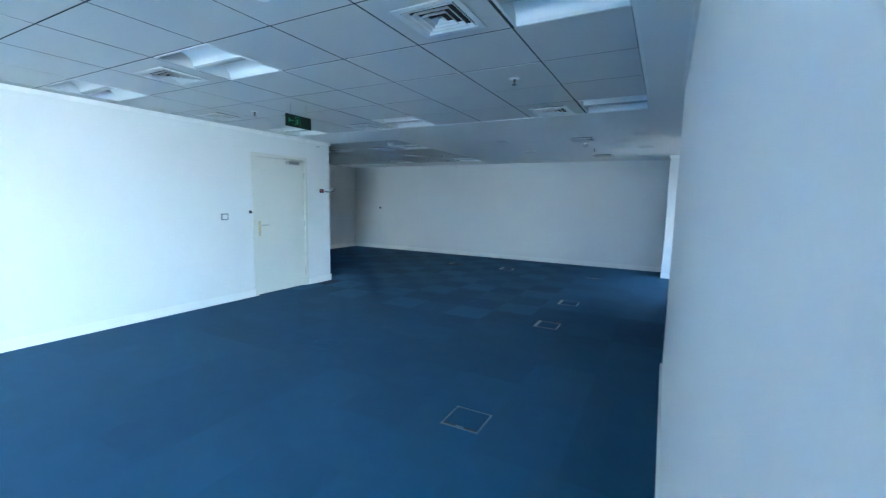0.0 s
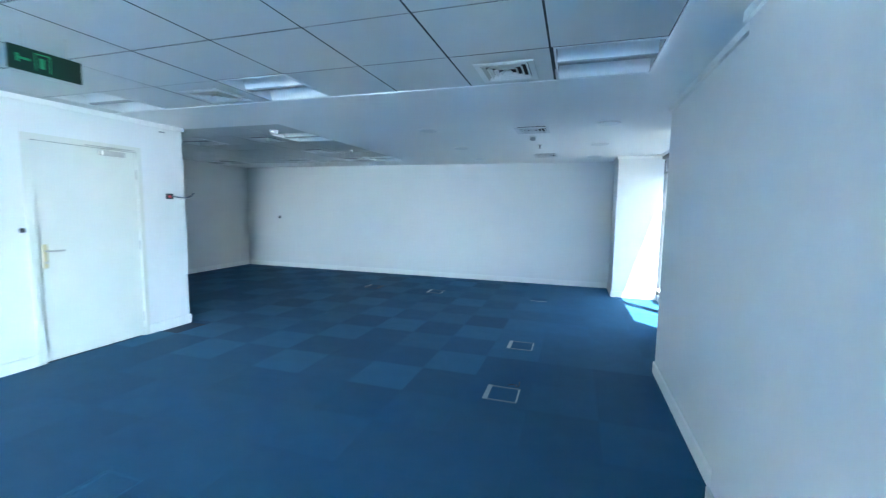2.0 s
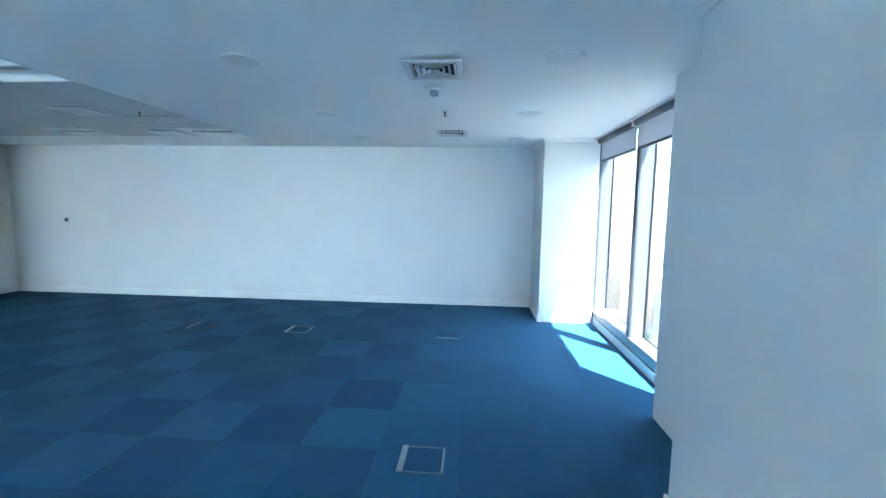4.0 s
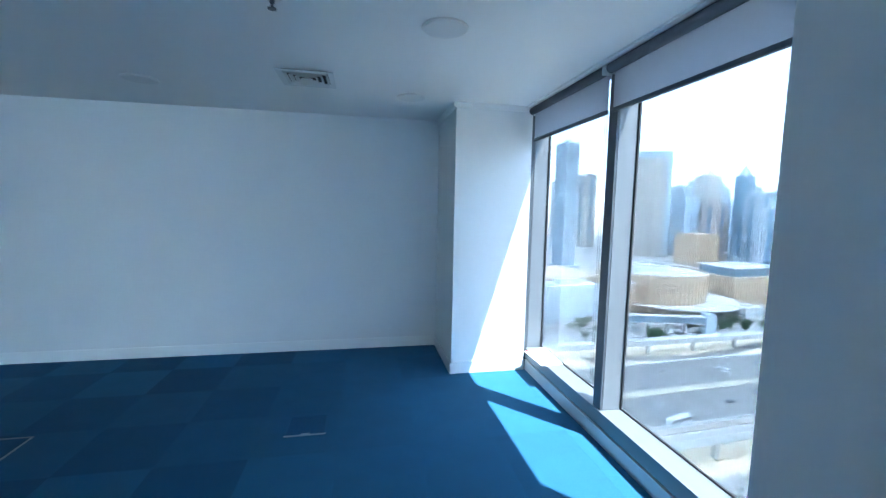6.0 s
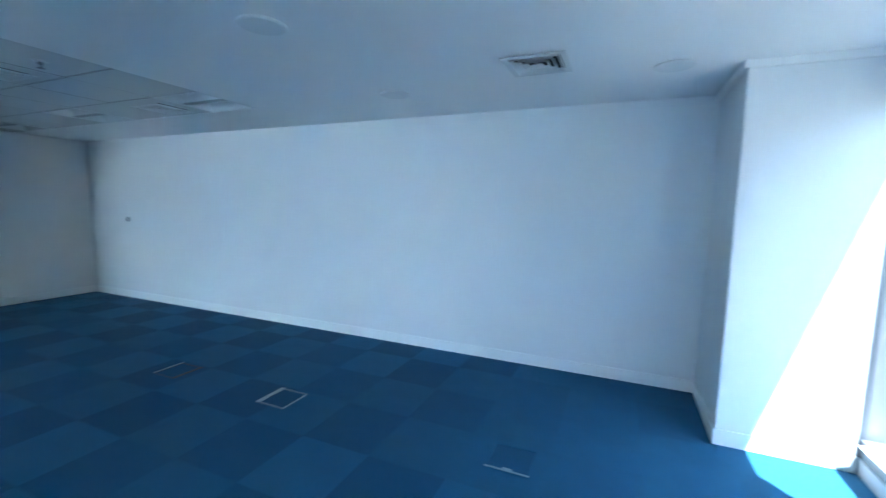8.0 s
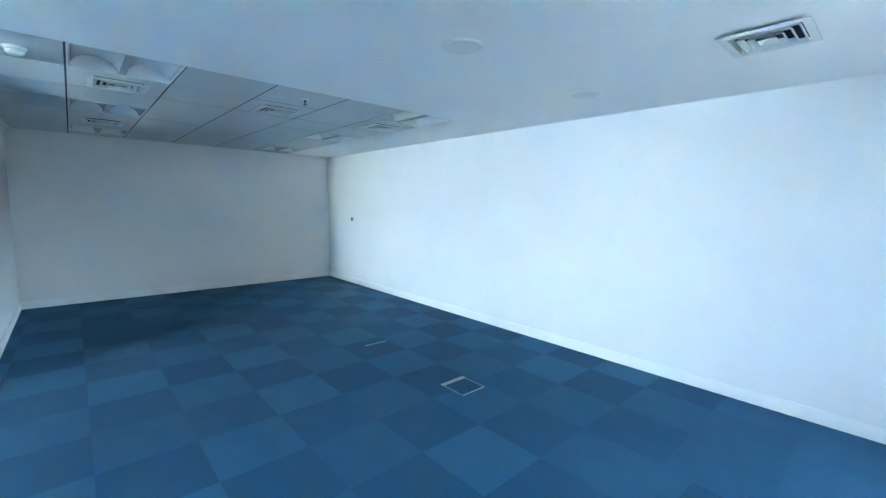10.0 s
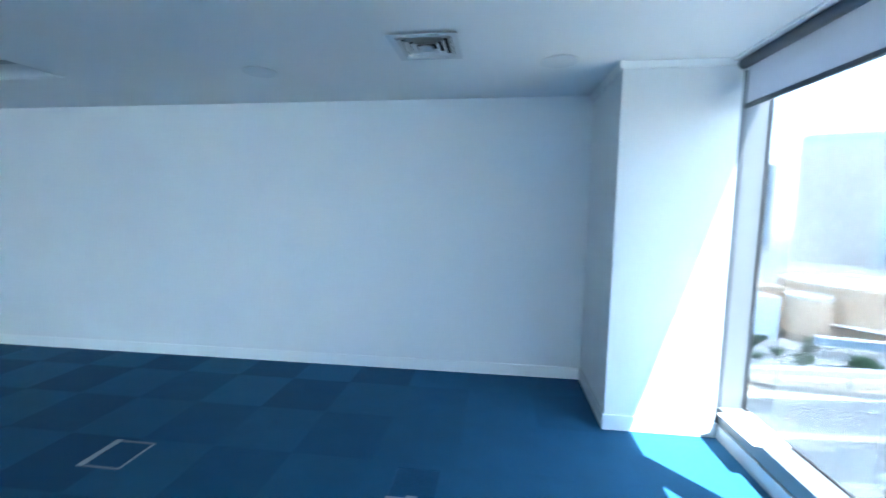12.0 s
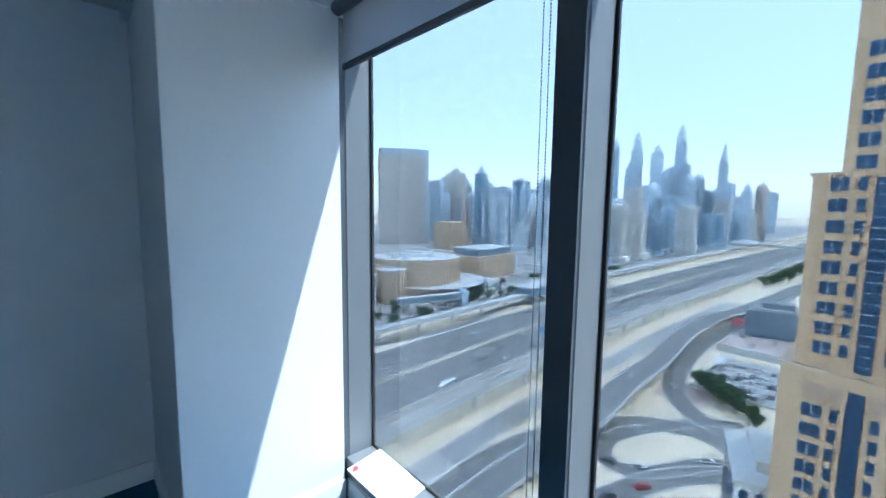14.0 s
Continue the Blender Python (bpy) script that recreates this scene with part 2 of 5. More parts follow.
TROFFERS = [(-2.088, 1.31), (-3.888, 1.31), (-2.088, 3.71), (0.312, 3.71), (0.312, 1.31), (-3.888, 3.71),
            (-3.32, 5.72), (-5.12, 5.72), (-6.92, 5.72), (-3.32, 8.12), (-5.12, 8.12), (-6.92, 8.12)]
tiles = []


def tile_field(x_edge, x_min, y_edge, y_min):
    x = x_edge
    while x > x_min + 0.02:
        x0 = max(x - 0.6, x_min)
        y = y_edge
        while y > y_min + 0.02:
            y0 = max(y - 0.6, y_min)
            if not any(abs(x - 0.3 - cx) < 0.1 and abs(y - 0.3 - cy) < 0.1 for cx, cy in TROFFERS):
                j = random.uniform(-0.0012, 0.0012)
                tiles.append((x0 + 0.006, x - 0.006, y0 + 0.006, y - 0.006, ZT + j, ZT + 0.015 + j))
            y -= 0.6
        x -= 0.6


tile_field(0.600, XD, 4.01, YB)
tile_field(-3.02, XW, 8.42, 4.86)
structure("ceiling_tiles", boxes(tiles), TILE, "grey-white mineral fibre ceiling tiles with dark joints")
bars = []
for k in range(15):
    x = 0.600 - 0.6 * k
    if x > XD:
        bars.append((x - 0.008, x + 0.008, YB, 4.01, ZT + 0.0015, ZT + 0.003))
for k in range(17):
    y = 4.01 - 0.6 * k
    if y > YB:
        bars.append((XD, 0.60, y - 0.008, y + 0.008, ZT + 0.0020, ZT + 0.0035))
for k in range(8):
    bars.append((-3.02 - 0.6 * k - 0.008, -3.02 - 0.6 * k + 0.008, 4.86, 8.42, ZT + 0.0015, ZT + 0.003))
for k in range(6):
    bars.append((XW, -3.02, 8.42 - 0.6 * k - 0.008, 8.42 - 0.6 * k + 0.008, ZT + 0.0020, ZT + 0.0035))
structure("ceiling_grid", boxes(bars), TBAR, "dark recessed ceiling grid in the joints")
structure("ceiling_void", boxes([(XW, 1.60, YB, YF, 2.56, 2.57)]), TBAR)

# skirting boards
SK = []
for x0, x1, y0, y1 in ((XW + 0.015, 0.84, YF - 0.015, YF), (XW, XW + 0.015, YD + 0.015, YF), (XW + 0.015, XD, YD, YD + 0.015),
                       (XD, XD + 0.015, YB, DY0 - 0.06), (XD, XD + 0.015, DY1 + 0.04, YD + 0.015),
                       (0.825, 0.84, 8.445, YF - 0.015), (0.84, 1.53, 8.445, 8.46),
                       (XN0 - 0.015, XN0, -0.6, YJ + 0.015), (XN - 0.015, XN, YJ + 0.015, YN + 0.015)):
    SK.append((x0, x1, y0, y1))
for i, (x0, x1, y0, y1) in enumerate(SK):
    structure("baseboard", merge(boxes([(x0, x1, y0, y1, -0.006, 0.098)]), boxes([(x0 + 0.002, x1 - 0.002, y0 + 0.002, y1 - 0.002, 0.098, 0.103)])), TRIM,
              "white painted skirting board along the wall")
for x0, x1, y0, y1 in ((XN0 - 0.02, XN0, -0.6, YJ + 0.02), (XN - 0.02, XN, YJ + 0.02, YN + 0.02), (0.815, 0.84, 8.435, YF),
                       (0.84, 1.50, 8.447, 8.46), (XD, XD + 0.02, YB, YD + 0.02), (XW, XD + 0.0, YD, YD + 0.015)):
    structure("cornice", boxes([(x0, x1, y0, y1, ZC - 0.045, ZC)]), TRIM, "narrow white edge trim under the ceiling")

# ---- window ----
# grey metal upper sill; the shade on its front is put into this tone
win = structure("window_1", boxes([(1.548, 1.72, 5.99, 8.47, 0.105, 0.200)]), ALU, "wide aluminium-framed window with two tall tinted panes")
part("window_sill_front", boxes([(1.540, 1.60, 5.99, 8.455, -0.006, 0.095)]), SILLW, win, "white plinth below the window sill")
part("sill_groove", boxes([(1.556, 1.60, 5.99, 8.455, 0.095, 0.105)]), GASKET, win)
part("mullion", bevelled(1.572, 1.72, 7.248, 7.345, 0.200, ZC, 0.003), ALU, win, "grey aluminium mullion between the panes")
# room side of the same mullion, its shade put into the colour
part("mullion_face", boxes([(1.560, 1.572, 7.252, 7.337, 0.200, ZC)]), ALU_D, win, "inner face of the mullion, its shade put into a darker colour")
part("jamb", bevelled(1.565, 1.72, 8.47, 8.56, -0.006, ZC, 0.003), ALU, win)
part("jamb_joint", boxes([(1.53, 1.565, 8.475, 8.56, -0.006, ZC)]), ALU_D, win)
part("jamb", bevelled(1.62, 1.72, 5.99, 6.08, 0.200, ZC, 0.003), ALU, win)
for y0, y1 in ((6.08, 7.248), (7.345, 8.47)):
    pane = part("pane", boxes([(1.712, 1.718, y0, y1, 0.200, ZC)]), GLASS, win, "tinted glass pane that dims the view outside")
    pane.visible_shadow = False
    # unseen extra pane, added to soften the sun patches in the room
    part("inner_pane", boxes([(1.704, 1.708, y0 + 0.011, y1 - 0.011, 0.211, ZC - 0.001)]), SUN_CUT, win, "added clear pane that weakens the steep sun indoors")
    part("gasket", boxes([(1.700, 1.712, y0, y0 + 0.010, 0.2, ZC), (1.700, 1.712, y1 - 0.010, y1, 0.2, ZC),
                          (1.700, 1.712, y0 + 0.01, y1 - 0.01, 0.2, 0.210)]), GASKET, pane, "black rubber gasket")


def roller_blind(y0, y1):
    b = thing("roller_blind", "grey fabric roller blind, nearly fully raised, at the window head", "blind", "window blinds", (1.5, y0, 2.1))
    x = 0.0
    w = y1 - y0
    part("roller", tube([(x + 0.02, 0.004, 0.238), (x + 0.02, w - 0.004, 0.238)], 0.031, 20), ALU_D, b, "dark rolled fabric tube", smooth=True)
    part("fabric", boxes([(x + 0.044, x + 0.0455, 0.012, w - 0.012, 0.005, 0.24)]), BLIND, b, "grey screen fabric")
    part("bottom_rail", bevelled(x + 0.036, x + 0.054, 0.008, w - 0.008, -0.022, 0.006, 0.004), ALU_D, b, "dark bottom rail")
    part("bracket", boxes([(x - 0.012, x + 0.055, 0.0, 0.004, 0.205, 0.276)]), PLASTIC, b)
    part("bracket", boxes([(x - 0.012, x + 0.055, w - 0.004, w, 0.205, 0.276)]), PLASTIC, b)
    return b


roller_blind(7.325, 8.452)
roller_blind(5.995, 7.290)
part_rail = structure("blind_track", boxes([(1.46, 1.50, 5.99, 8.45, ZC - 0.014, ZC)]), TRIM, "white trim strip above the blinds")
chain = thing("blind_chain", "hanging beaded control chain of the roller blind", "blind chain", at=(1.556, 7.354, 2.33))
beads = []
for y, bot in ((0.0, -1.97), (0.022, -1.97)):
    z = 0.0
    while z > bot:
        beads.append(lathe([(0.0012, -0.0026), (0.0031, 0), (0.0012, 0.0026)], 6, (0, y, z)))
        z -= 0.0095
part("bead_string", merge(*beads), DARK, chain, "dark plastic bead chain", smooth=True, kind="stuff")

# paper on the sill
def paper_sheet(x0, y0, x1, y1, z, lift, seed):
    rnd = random.Random(seed)
    n, verts, faces = 12, [], []
    for i in range(n + 1):
        for j in range(n + 1):
            u, v = i / n, j / n
            wob = lift * (math.sin(3.1 * u + 1.7 * v + seed) * 0.5 + 0.5) + rnd.uniform(0, 0.0006)
            x = x0 + (x1 - x0) * u
            drop = 0.0
            verts.append((x, y0 + (y1 - y0) * v + 0.02 * u, z + wob - drop))
    k = len(verts)
    verts += [(a, b, c - 0.0006) for a, b, c in verts]
    for i in range(n):
        for j in range(n):
            a = i * (n + 1) + j
            faces.append((a, a + n + 1, a + n + 2, a + 1))
            faces.append((k + a, k + a + 1, k + a + n + 2, k + a + n + 1))
    return verts, faces


pap = thing("paper_sheet", "large white printed sheet lying creased on the window sill", "paper", at=(1.53, 8.05, 0.2005))
part("sheet", paper_sheet(-0.030, -0.045, 0.172, 0.33, 0.001, 0.012, 3), PAPER, pap, smooth=True)
part("print_mark", boxes([(-0.015, 0.012, 0.280, 0.31, 0.0138, 0.0146)]), RED, pap, "small red printed mark")

# ---- door ----
dr = structure("door_1", bevelled(XD - 0.055, XD - 0.015, DY0 + 0.006, DY1 - 0.006, 0.006, DZ - 0.006, 0.003), DOOR, "closed cream painted office door")
part("door_frame", boxes([(XD - 0.06, XD + 0.012, DY0 - 0.058, DY0 + 0.004, -0.006, DZ + 0.05), (XD - 0.06, XD + 0.012, DY1 - 0.004, DY1 + 0.042, -0.006, DZ + 0.05),
                          (XD - 0.06, XD + 0.012, DY0 + 0.004, DY1 - 0.004, DZ - 0.004, DZ + 0.05)]), DOOR, dr, "cream painted door frame")
for z in (0.22, 1.02, 1.78):
    part("hinge", tube([(XD - 0.010, DY1 - 0.008, z - 0.05), (XD - 0.010, DY1 - 0.008, z + 0.05)], 0.008), CHROME, dr, "steel butt hinge")
hp = part("door_handle", bevelled(XD - 0.016, XD - 0.008, DY0 + 0.045, DY0 + 0.085, 0.87, 1.09, 0.003), mat("brass_plate", (0.62, 0.55, 0.35), 0.35, metal=0.7), dr, "pale brass lever handle on a long plate")
part("lever", tube([(XD - 0.008, DY0 + 0.065, 1.03), (XD + 0.045, DY0 + 0.065, 1.03), (XD + 0.048, DY0 + 0.09, 1.03), (XD + 0.046, DY0 + 0.185, 1.03)], 0.009), CHROME, hp, smooth=True)
part("lock_cylinder", lathe([(0.012, 0), (0.012, 0.02), (0.009, 0.024)], 16), CHROME, hp).matrix_basis = pose(XD - 0.008, DY0 + 0.065, 0.925, 0, 90, 0)
closer = part("door_closer", bevelled(XD - 0.015, XD + 0.04, DY1 - 0.37, DY1 - 0.14, DZ - 0.075, DZ - 0.025, 0.006), CHROME, dr, "steel overhead door closer")
part("closer_arm", tube([(XD + 0.02, DY1 - 0.30, DZ - 0.018), (XD + 0.16, DY1 - 0.42, DZ - 0.010), (XD + 0.02, DY1 - 0.18, DZ + 0.004)], 0.008), CHROME, closer)
part("closer_track", boxes([(XD + 0.0125, XD + 0.03, DY1 - 0.50, DY1 - 0.04, DZ + 0.002, DZ + 0.012)]), CHROME, closer)

# ---- wall fittings ----
sw = thing("light_switch", "white square wall plate beside the door", "switch", at=(XD, 2.83, 1.165))
part("plate", bevelled(0, 0.010, -0.052, 0.052, -0.045, 0.045, 0.003), BOXRIM, sw, "grey surround plate")
part("rocker", bevelled(0.010, 0.015, -0.036, 0.036, -0.030, 0.030, 0.002), PLASTIC, sw, "white rocker")
st = thing("door_stop", "small dark bracket fixed at the door frame", "bracket", at=(XD, 3.225, 1.225))
part("plate", bevelled(0, 0.015, -0.025, 0.012, -0.02, 0.02, 0.003), DARK, st)
part("arm", tube([(0.015, -0.01, 0), (0.05, -0.01, -0.003)], 0.008), DARK, st)
ac = thing("access_reader", "broken dark access reader with loose wires beside the door", "access reader", at=(XD, 4.60, 1.56))
part("body", bevelled(0, 0.03, -0.04, 0.035, -0.032, 0.032, 0.004), DARK, ac)
part("label", boxes([(0.0305, 0.032, -0.03, 0.0, -0.015, 0.012)]), RED, ac, "faded red label")
part("wire", tube([(0.02, 0.03, 0.0), (0.05, 0.10, -0.01), (0.06, 0.17, -0.015), (0.05, 0.25, 0.01), (0.04, 0.30, 0.05)], 0.008), BOXDARK, ac, "loose grey wires")
part("wire", tube([(0.02, 0.03, -0.012), (0.06, 0.11, -0.03), (0.05, 0.22, -0.02)], 0.007), PLASTIC, ac)
ds = thing("door_sensor", "tiny grey fitting high on the wall", "sensor", at=(XD, 4.54, 2.285))
part("body", bevelled(0, 0.02, -0.03, 0.03, -0.006, 0.006, 0.002), FIXT, ds)
so = thing("wall_socket", "small dark cable outlet on the far wall", "outlet", at=(-6.60, YF, 1.195))
part("plate", bevelled(-0.035, 0.035, -0.012, 0, -0.035, 0.035, 0.003), FIXT, so)
part("insert", bevelled(-0.02, 0.02, -0.018, -0.012, -0.02, 0.02, 0.002), DARK, so)

ex = thing("exit_sign", "green illuminated-type exit sign hanging unlit from the ceiling", "exit sign", at=(-2.58, 2.48, 2.21))
part("panel", bevelled(-0.008, 0.008, -0.165, 0.165, -0.06, 0.06, 0.002), SIGN_G, ex)
part("rod", tube([(0, -0.1, 0.06), (0, -0.1, 0.19)], 0.004), CHROME, ex)
part("rod", tube([(0, 0.1, 0.06), (0, 0.1, 0.19)], 0.004), CHROME, ex)
part("arrow", boxes([(0.0082, 0.0092, -0.135, -0.075, -0.006, 0.006), (0.0082, 0.0092, -0.135, -0.12, -0.02, 0.02)]), SIGN_W, ex, "pale arrow")
part("pictogram", boxes([(0.0082, 0.0092, -0.055, 0.015, 0.038, 0.044), (0.0082, 0.0092, -0.055, -0.05, -0.045, 0.038), (0.0082, 0.0092, 0.01, 0.015, -0.045, 0.038),
                         (0.0082, 0.0092, -0.035, -0.012, -0.03, 0.022)]), SIGN_W, ex, "pale door pictogram")

# ---- ceiling fittings ----


def troffer():
    t = thing("ceiling_light", "recessed square ceiling light, switched off, with curved white reflectors", "ceiling light", "recessed ceiling lights", (0, 0, ZT))
    h = 0.295
    part("housing", boxes([(-h, -h + 0.008, -h, h, 0.0, 0.11), (h - 0.008, h, -h, h, 0.0, 0.11), (-h + 0.008, h - 0.008, -h, -h + 0.008, 0, 0.11),
                           (-h + 0.008, h - 0.008, h - 0.008, h, 0, 0.11), (-h, h, -h, h, 0.11, 0.115)]), REFL, t)
    for s in (-1, 1):
        v, f, n = [], [], 12
        for i in range(n + 1):
            a = math.pi * i / n
            v += [(-0.284, s * 0.15 + 0.125 * math.cos(a) * 1.0, 0.012 + 0.085 * math.sin(a)), (0.284, s * 0.15 + 0.125 * math.cos(a), 0.012 + 0.085 * math.sin(a))]
        for i in range(n):
            f.append((2 * i, 2 * i + 1, 2 * i + 3, 2 * i + 2))
        part("reflector", (v, f), REFL, t, "curved white reflector", smooth=True)
    part("centre_louver", bevelled(-0.284, 0.284, -0.024, 0.024, 0.002, 0.022, 0.004), FIXT, t, "grey central strip")
    part("rim", boxes([(-h, h, -h - 0.0, -h + 0.014, -0.004, 0.0), (-h, h, h - 0.014, h, -0.004, 0.0), (-h, -h + 0.014, -h + 0.014, h - 0.014, -0.004, 0.0),
                       (h - 0.014, h, -h + 0.014, h - 0.014, -0.004, 0.0)]), VENT, t)
    return t


first = troffer()
for i, (x, y) in enumerate(TROFFERS):
    if i:
        copy_thing(first, pose(x, y, ZT))
first.matrix_basis = pose(TROFFERS[0][0], TROFFERS[0][1], ZT)


def ring(a, b, z0, z1):
    """A square funnel from half-width a at z0 to b at z1, 3 mm thick."""
    v, f = [], []
    for h, z in ((a, z0), (b, z1), (b - 0.003, z1), (a - 0.006, z0 + 0.001)):
        v += [(-h, -h, z), (h, -h, z), (h, h, z), (-h, h, z)]
    for k in range(4):
        k2 = (k + 1) % 4
        for i in range(4):
            j = (i + 1) % 4
            f.append((k * 4 + i, k * 4 + j, k2 * 4 + j, k2 * 4 + i))
    return v, f


def diffuser():
    d = thing("ceiling_vent", "square white four-way louvred ceiling air diffuser", "air vent", "ceiling air diffusers", (0, 0, 0))
    o, i = 0.185, 0.150
    part("rim", boxes([(-o, o, -o, -i, -0.006, 0), (-o, o, i, o, -0.006, 0), (-o, -i, -i, i, -0.006, 0), (i, o, -i, i, -0.006, 0)]), VENT, d)
    for k, r in enumerate((0.148, 0.112, 0.076)):
        part("louvre", ring(r, r - 0.018, -0.012, 0.008), VENT, d)
    part("centre", ring(0.040, 0.012, -0.012, 0.006), VENT, d)
    # thin dark plate, the shade inside the vent put into its colour
    part("duct", boxes([(-i, i, -i, i, 0.0115, 0.0125)]), VOID, d)
    return d


VENTS = [(-0.288, 1.31, ZT), (-0.288, 3.71, ZT), (-2.688, 1.31, ZT), (-2.688, 3.71, ZT), (-3.888, 2.51, ZT),
         (-0.32, 5.77, ZC), (-0.32, 8.07, ZC), (-3.92, 5.72, ZT), (-6.02, 5.72, ZT), (-3.92, 6.92, ZT), (-3.92, 8.12, ZT)]
first = diffuser()
for x, y, z in VENTS[1:]:
    copy_thing(first, pose(x, y, z - 0.013))
first.matrix_basis = pose(VENTS[0][0], VENTS[0][1], VENTS[0][2] - 0.013)


def sprinkler():
    s = thing("sprinkler", "small metal ceiling sprinkler head", "sprinkler", "ceiling sprinklers")
    part("escutcheon", lathe([(0.040, 0), (0.040, -0.003), (0.028, -0.008), (0.012, -0.009)], 20), PLASTIC, s, smooth=True)
    part("body", lathe([(0.012, -0.008), (0.010, -0.024), (0.005, -0.03), (0.006, -0.045)], 12), ALU_D, s, smooth=True)
    part("deflector", lathe([(0.019, -0.045), (0.019, -0.048)], 12), ALU_D, s)
    return s


first = sprinkler()
for x, y, z in ((-3.288, 2.51, ZT), (-0.33, 6.95, ZC), (-3.32, 6.95, ZT)):
    copy_thing(first, pose(x, y, z))
first.matrix_basis = pose(-0.288, 2.51, ZT)


def smoke():
    s = thing("smoke_detector", "round white ceiling smoke detector", "smoke detector", "smoke detectors")
    part("base", lathe([(0.055, 0), (0.055, -0.012), (0.05, -0.016)], 28), PLASTIC, s, smooth=True)
    part("chamber", lathe([(0.042, -0.016), (0.044, -0.03), (0.034, -0.042), (0.015, -0.044)], 28), PLASTIC, s, smooth=True)
    return s


first = smoke()
for x, y, z in ((-3.36, 5.20, ZT),):
    copy_thing(first, pose(x, y, z))
first.matrix_basis = pose(-0.888, 0.71, ZT)
det = thing("ceiling_sensor", "white ceiling sensor on a small bracket", "sensor", at=(-0.36, 6.24, ZC))
part("base", lathe([(0.045, 0), (0.045, -0.014)], 24), PLASTIC, det)
part("eye", lathe([(0.03, -0.014), (0.036, -0.03), (0.028, -0.05), (0.01, -0.056)], 24), FIXT, det, "grey sensor eye", smooth=True)

sp = thing("ceiling_disc", "round flush white cover plate in the plasterboard ceiling", "ceiling cover", "ceiling discs")
part("rim", lathe([(0.118, 0), (0.118, -0.005), (0.112, -0.008), (0.106, -0.005)], 40), PLASTIC, sp, smooth=True)
part("face", lathe([(0.104, -0.0051), (0.104, -0.0075)], 40), GRILLE, sp, "grey perforated face")
for x, y in ((0.46, 7.07), (0.45, 8.41), (-1.5, 5.59), (-1.5, 7.06), (-1.53, 8.43)):
    copy_thing(sp, pose(x, y, ZC))
sp.matrix_basis = pose(0.47, 5.61, ZC)

# ---- floor boxes ----


BOX_WORDS = {"plain": "square floor outlet box with a carpet lid and thin metal rim", "dark": "square floor outlet box with a raised dark rim",
             "pale": "square floor outlet box with a wide pale metal edge", "edge": "flush carpet-covered floor box with one pale edge",
             "faint": "flush carpet-covered floor outlet box"}


def floor_box(x, y, rz, mode):
    b = thing("floor_box", BOX_WORDS[mode], "floor outlet", "floor outlet boxes", (x, y, 0.0), rz)
    o, t = 0.130, 0.013 if mode == "pale" else 0.009
    rim = {"plain": BOXDARK, "dark": DARK, "pale": BOXRIM, "edge": CARPET_L, "faint": CARPET_L}[mode]
    front = {"plain": BOXDARK, "dark": DARK, "pale": BOXRIM, "edge": BOXRIM, "faint": CARPET_L}[mode]
    for name, box in (("rim", (-o, -o + t, -o, o, 0.0, 0.004)), ("rim", (o - t, o, -o, o, 0, 0.0044)), ("rim", (-o + t, o - t, o - t, o, 0, 0.004))):
        part(name, bevelled(*box, 0.001), BOXDARK if mode == "pale" and box[3] - box[2] > 0.2 else rim, b, "thin metal rim")
    part("lid", boxes([(-o + t + 0.003, o - t - 0.003, -o + 0.034, o - t - 0.003, 0.0005, 0.003)]), CARPET_D, b, "carpet-covered lid")
    if mode == "pale":
        part("front_edge", bevelled(-o, o, -o - 0.006, -o + 0.030, 0.0005, 0.0075, 0.001), front, b, "wide pale metal edge")
        part("cable_flap", bevelled(-0.03, 0.03, -o + 0.0305, -o + 0.0335, 0.0005, 0.005, 0.001), DARK, b, "dark cable flap")
        return b
    for x0, x1 in ((-o + 0.012, -0.03), (0.03, o - 0.012)):
        part("cable_flap", bevelled(x0, x1, -o + 0.011, -o + 0.031, 0.0005, 0.005, 0.001), DARK if mode in ("plain", "dark") else CARPET_D, b, "cable flap")
    part("rim_bar", bevelled(-0.028, 0.028, -o + 0.010, -o + 0.032, 0.0005, 0.0045, 0.001), front, b)
    part("front_edge", bevelled(-o, o, -o - 0.004, -o + 0.009, 0.0046, 0.009, 0.001), front, b, "raised front edge")
    if mode == "dark":
        part("hinge_bar", bevelled(-o, o, o - 0.004, o + 0.006, 0.0046, 0.010, 0.001), BOXRIM, b, "pale hinge bar")
    return b


for x, y, rz, m_ in ((-0.25, 1.70, 0, "plain"), (-0.315, 4.10, -90, "pale"), (-0.315, 5.33, -90, "pale"), (-0.31, 7.73, 0, "edge"),
                     (-2.09, 2.29, -90, "faint"), (-2.10, 7.735, -90, "pale"), (-3.30, 7.735, 90, "dark")):
    floor_box(x, y, rz, m_)
stub = thing("cable_stub", "short curled dark cable end on the carpet beside a floor box", "cable", at=(-0.24, 4.27, 0.0))
part("cable", tube([(-0.05, 0.0, 0.005), (-0.02, 0.025, 0.006), (0.015, 0.01, 0.012), (0.01, -0.02, 0.007), (0.035, -0.01, 0.008), (0.04, 0.03, 0.03), (0.035, 0.05, 0.022)], 0.004, 6), DARK, stub, smooth=True)


# ---- outside: ground, roads, city ----
G = -80.0
SAND = mat("sand", (0.80, 0.665, 0.475), 0.95, vary=0.22, scale=0.035, grain=0.12, grain_scale=0.6)
PALE = mat("pale_paving", (0.41, 0.39, 0.36), 0.9, vary=0.35, scale=0.03, grain=0.15, grain_scale=0.4)
ASPH = mat("asphalt", (0.225, 0.215, 0.195), 0.85, vary=0.12, scale=0.06, grain=0.08, grain_scale=1.2)
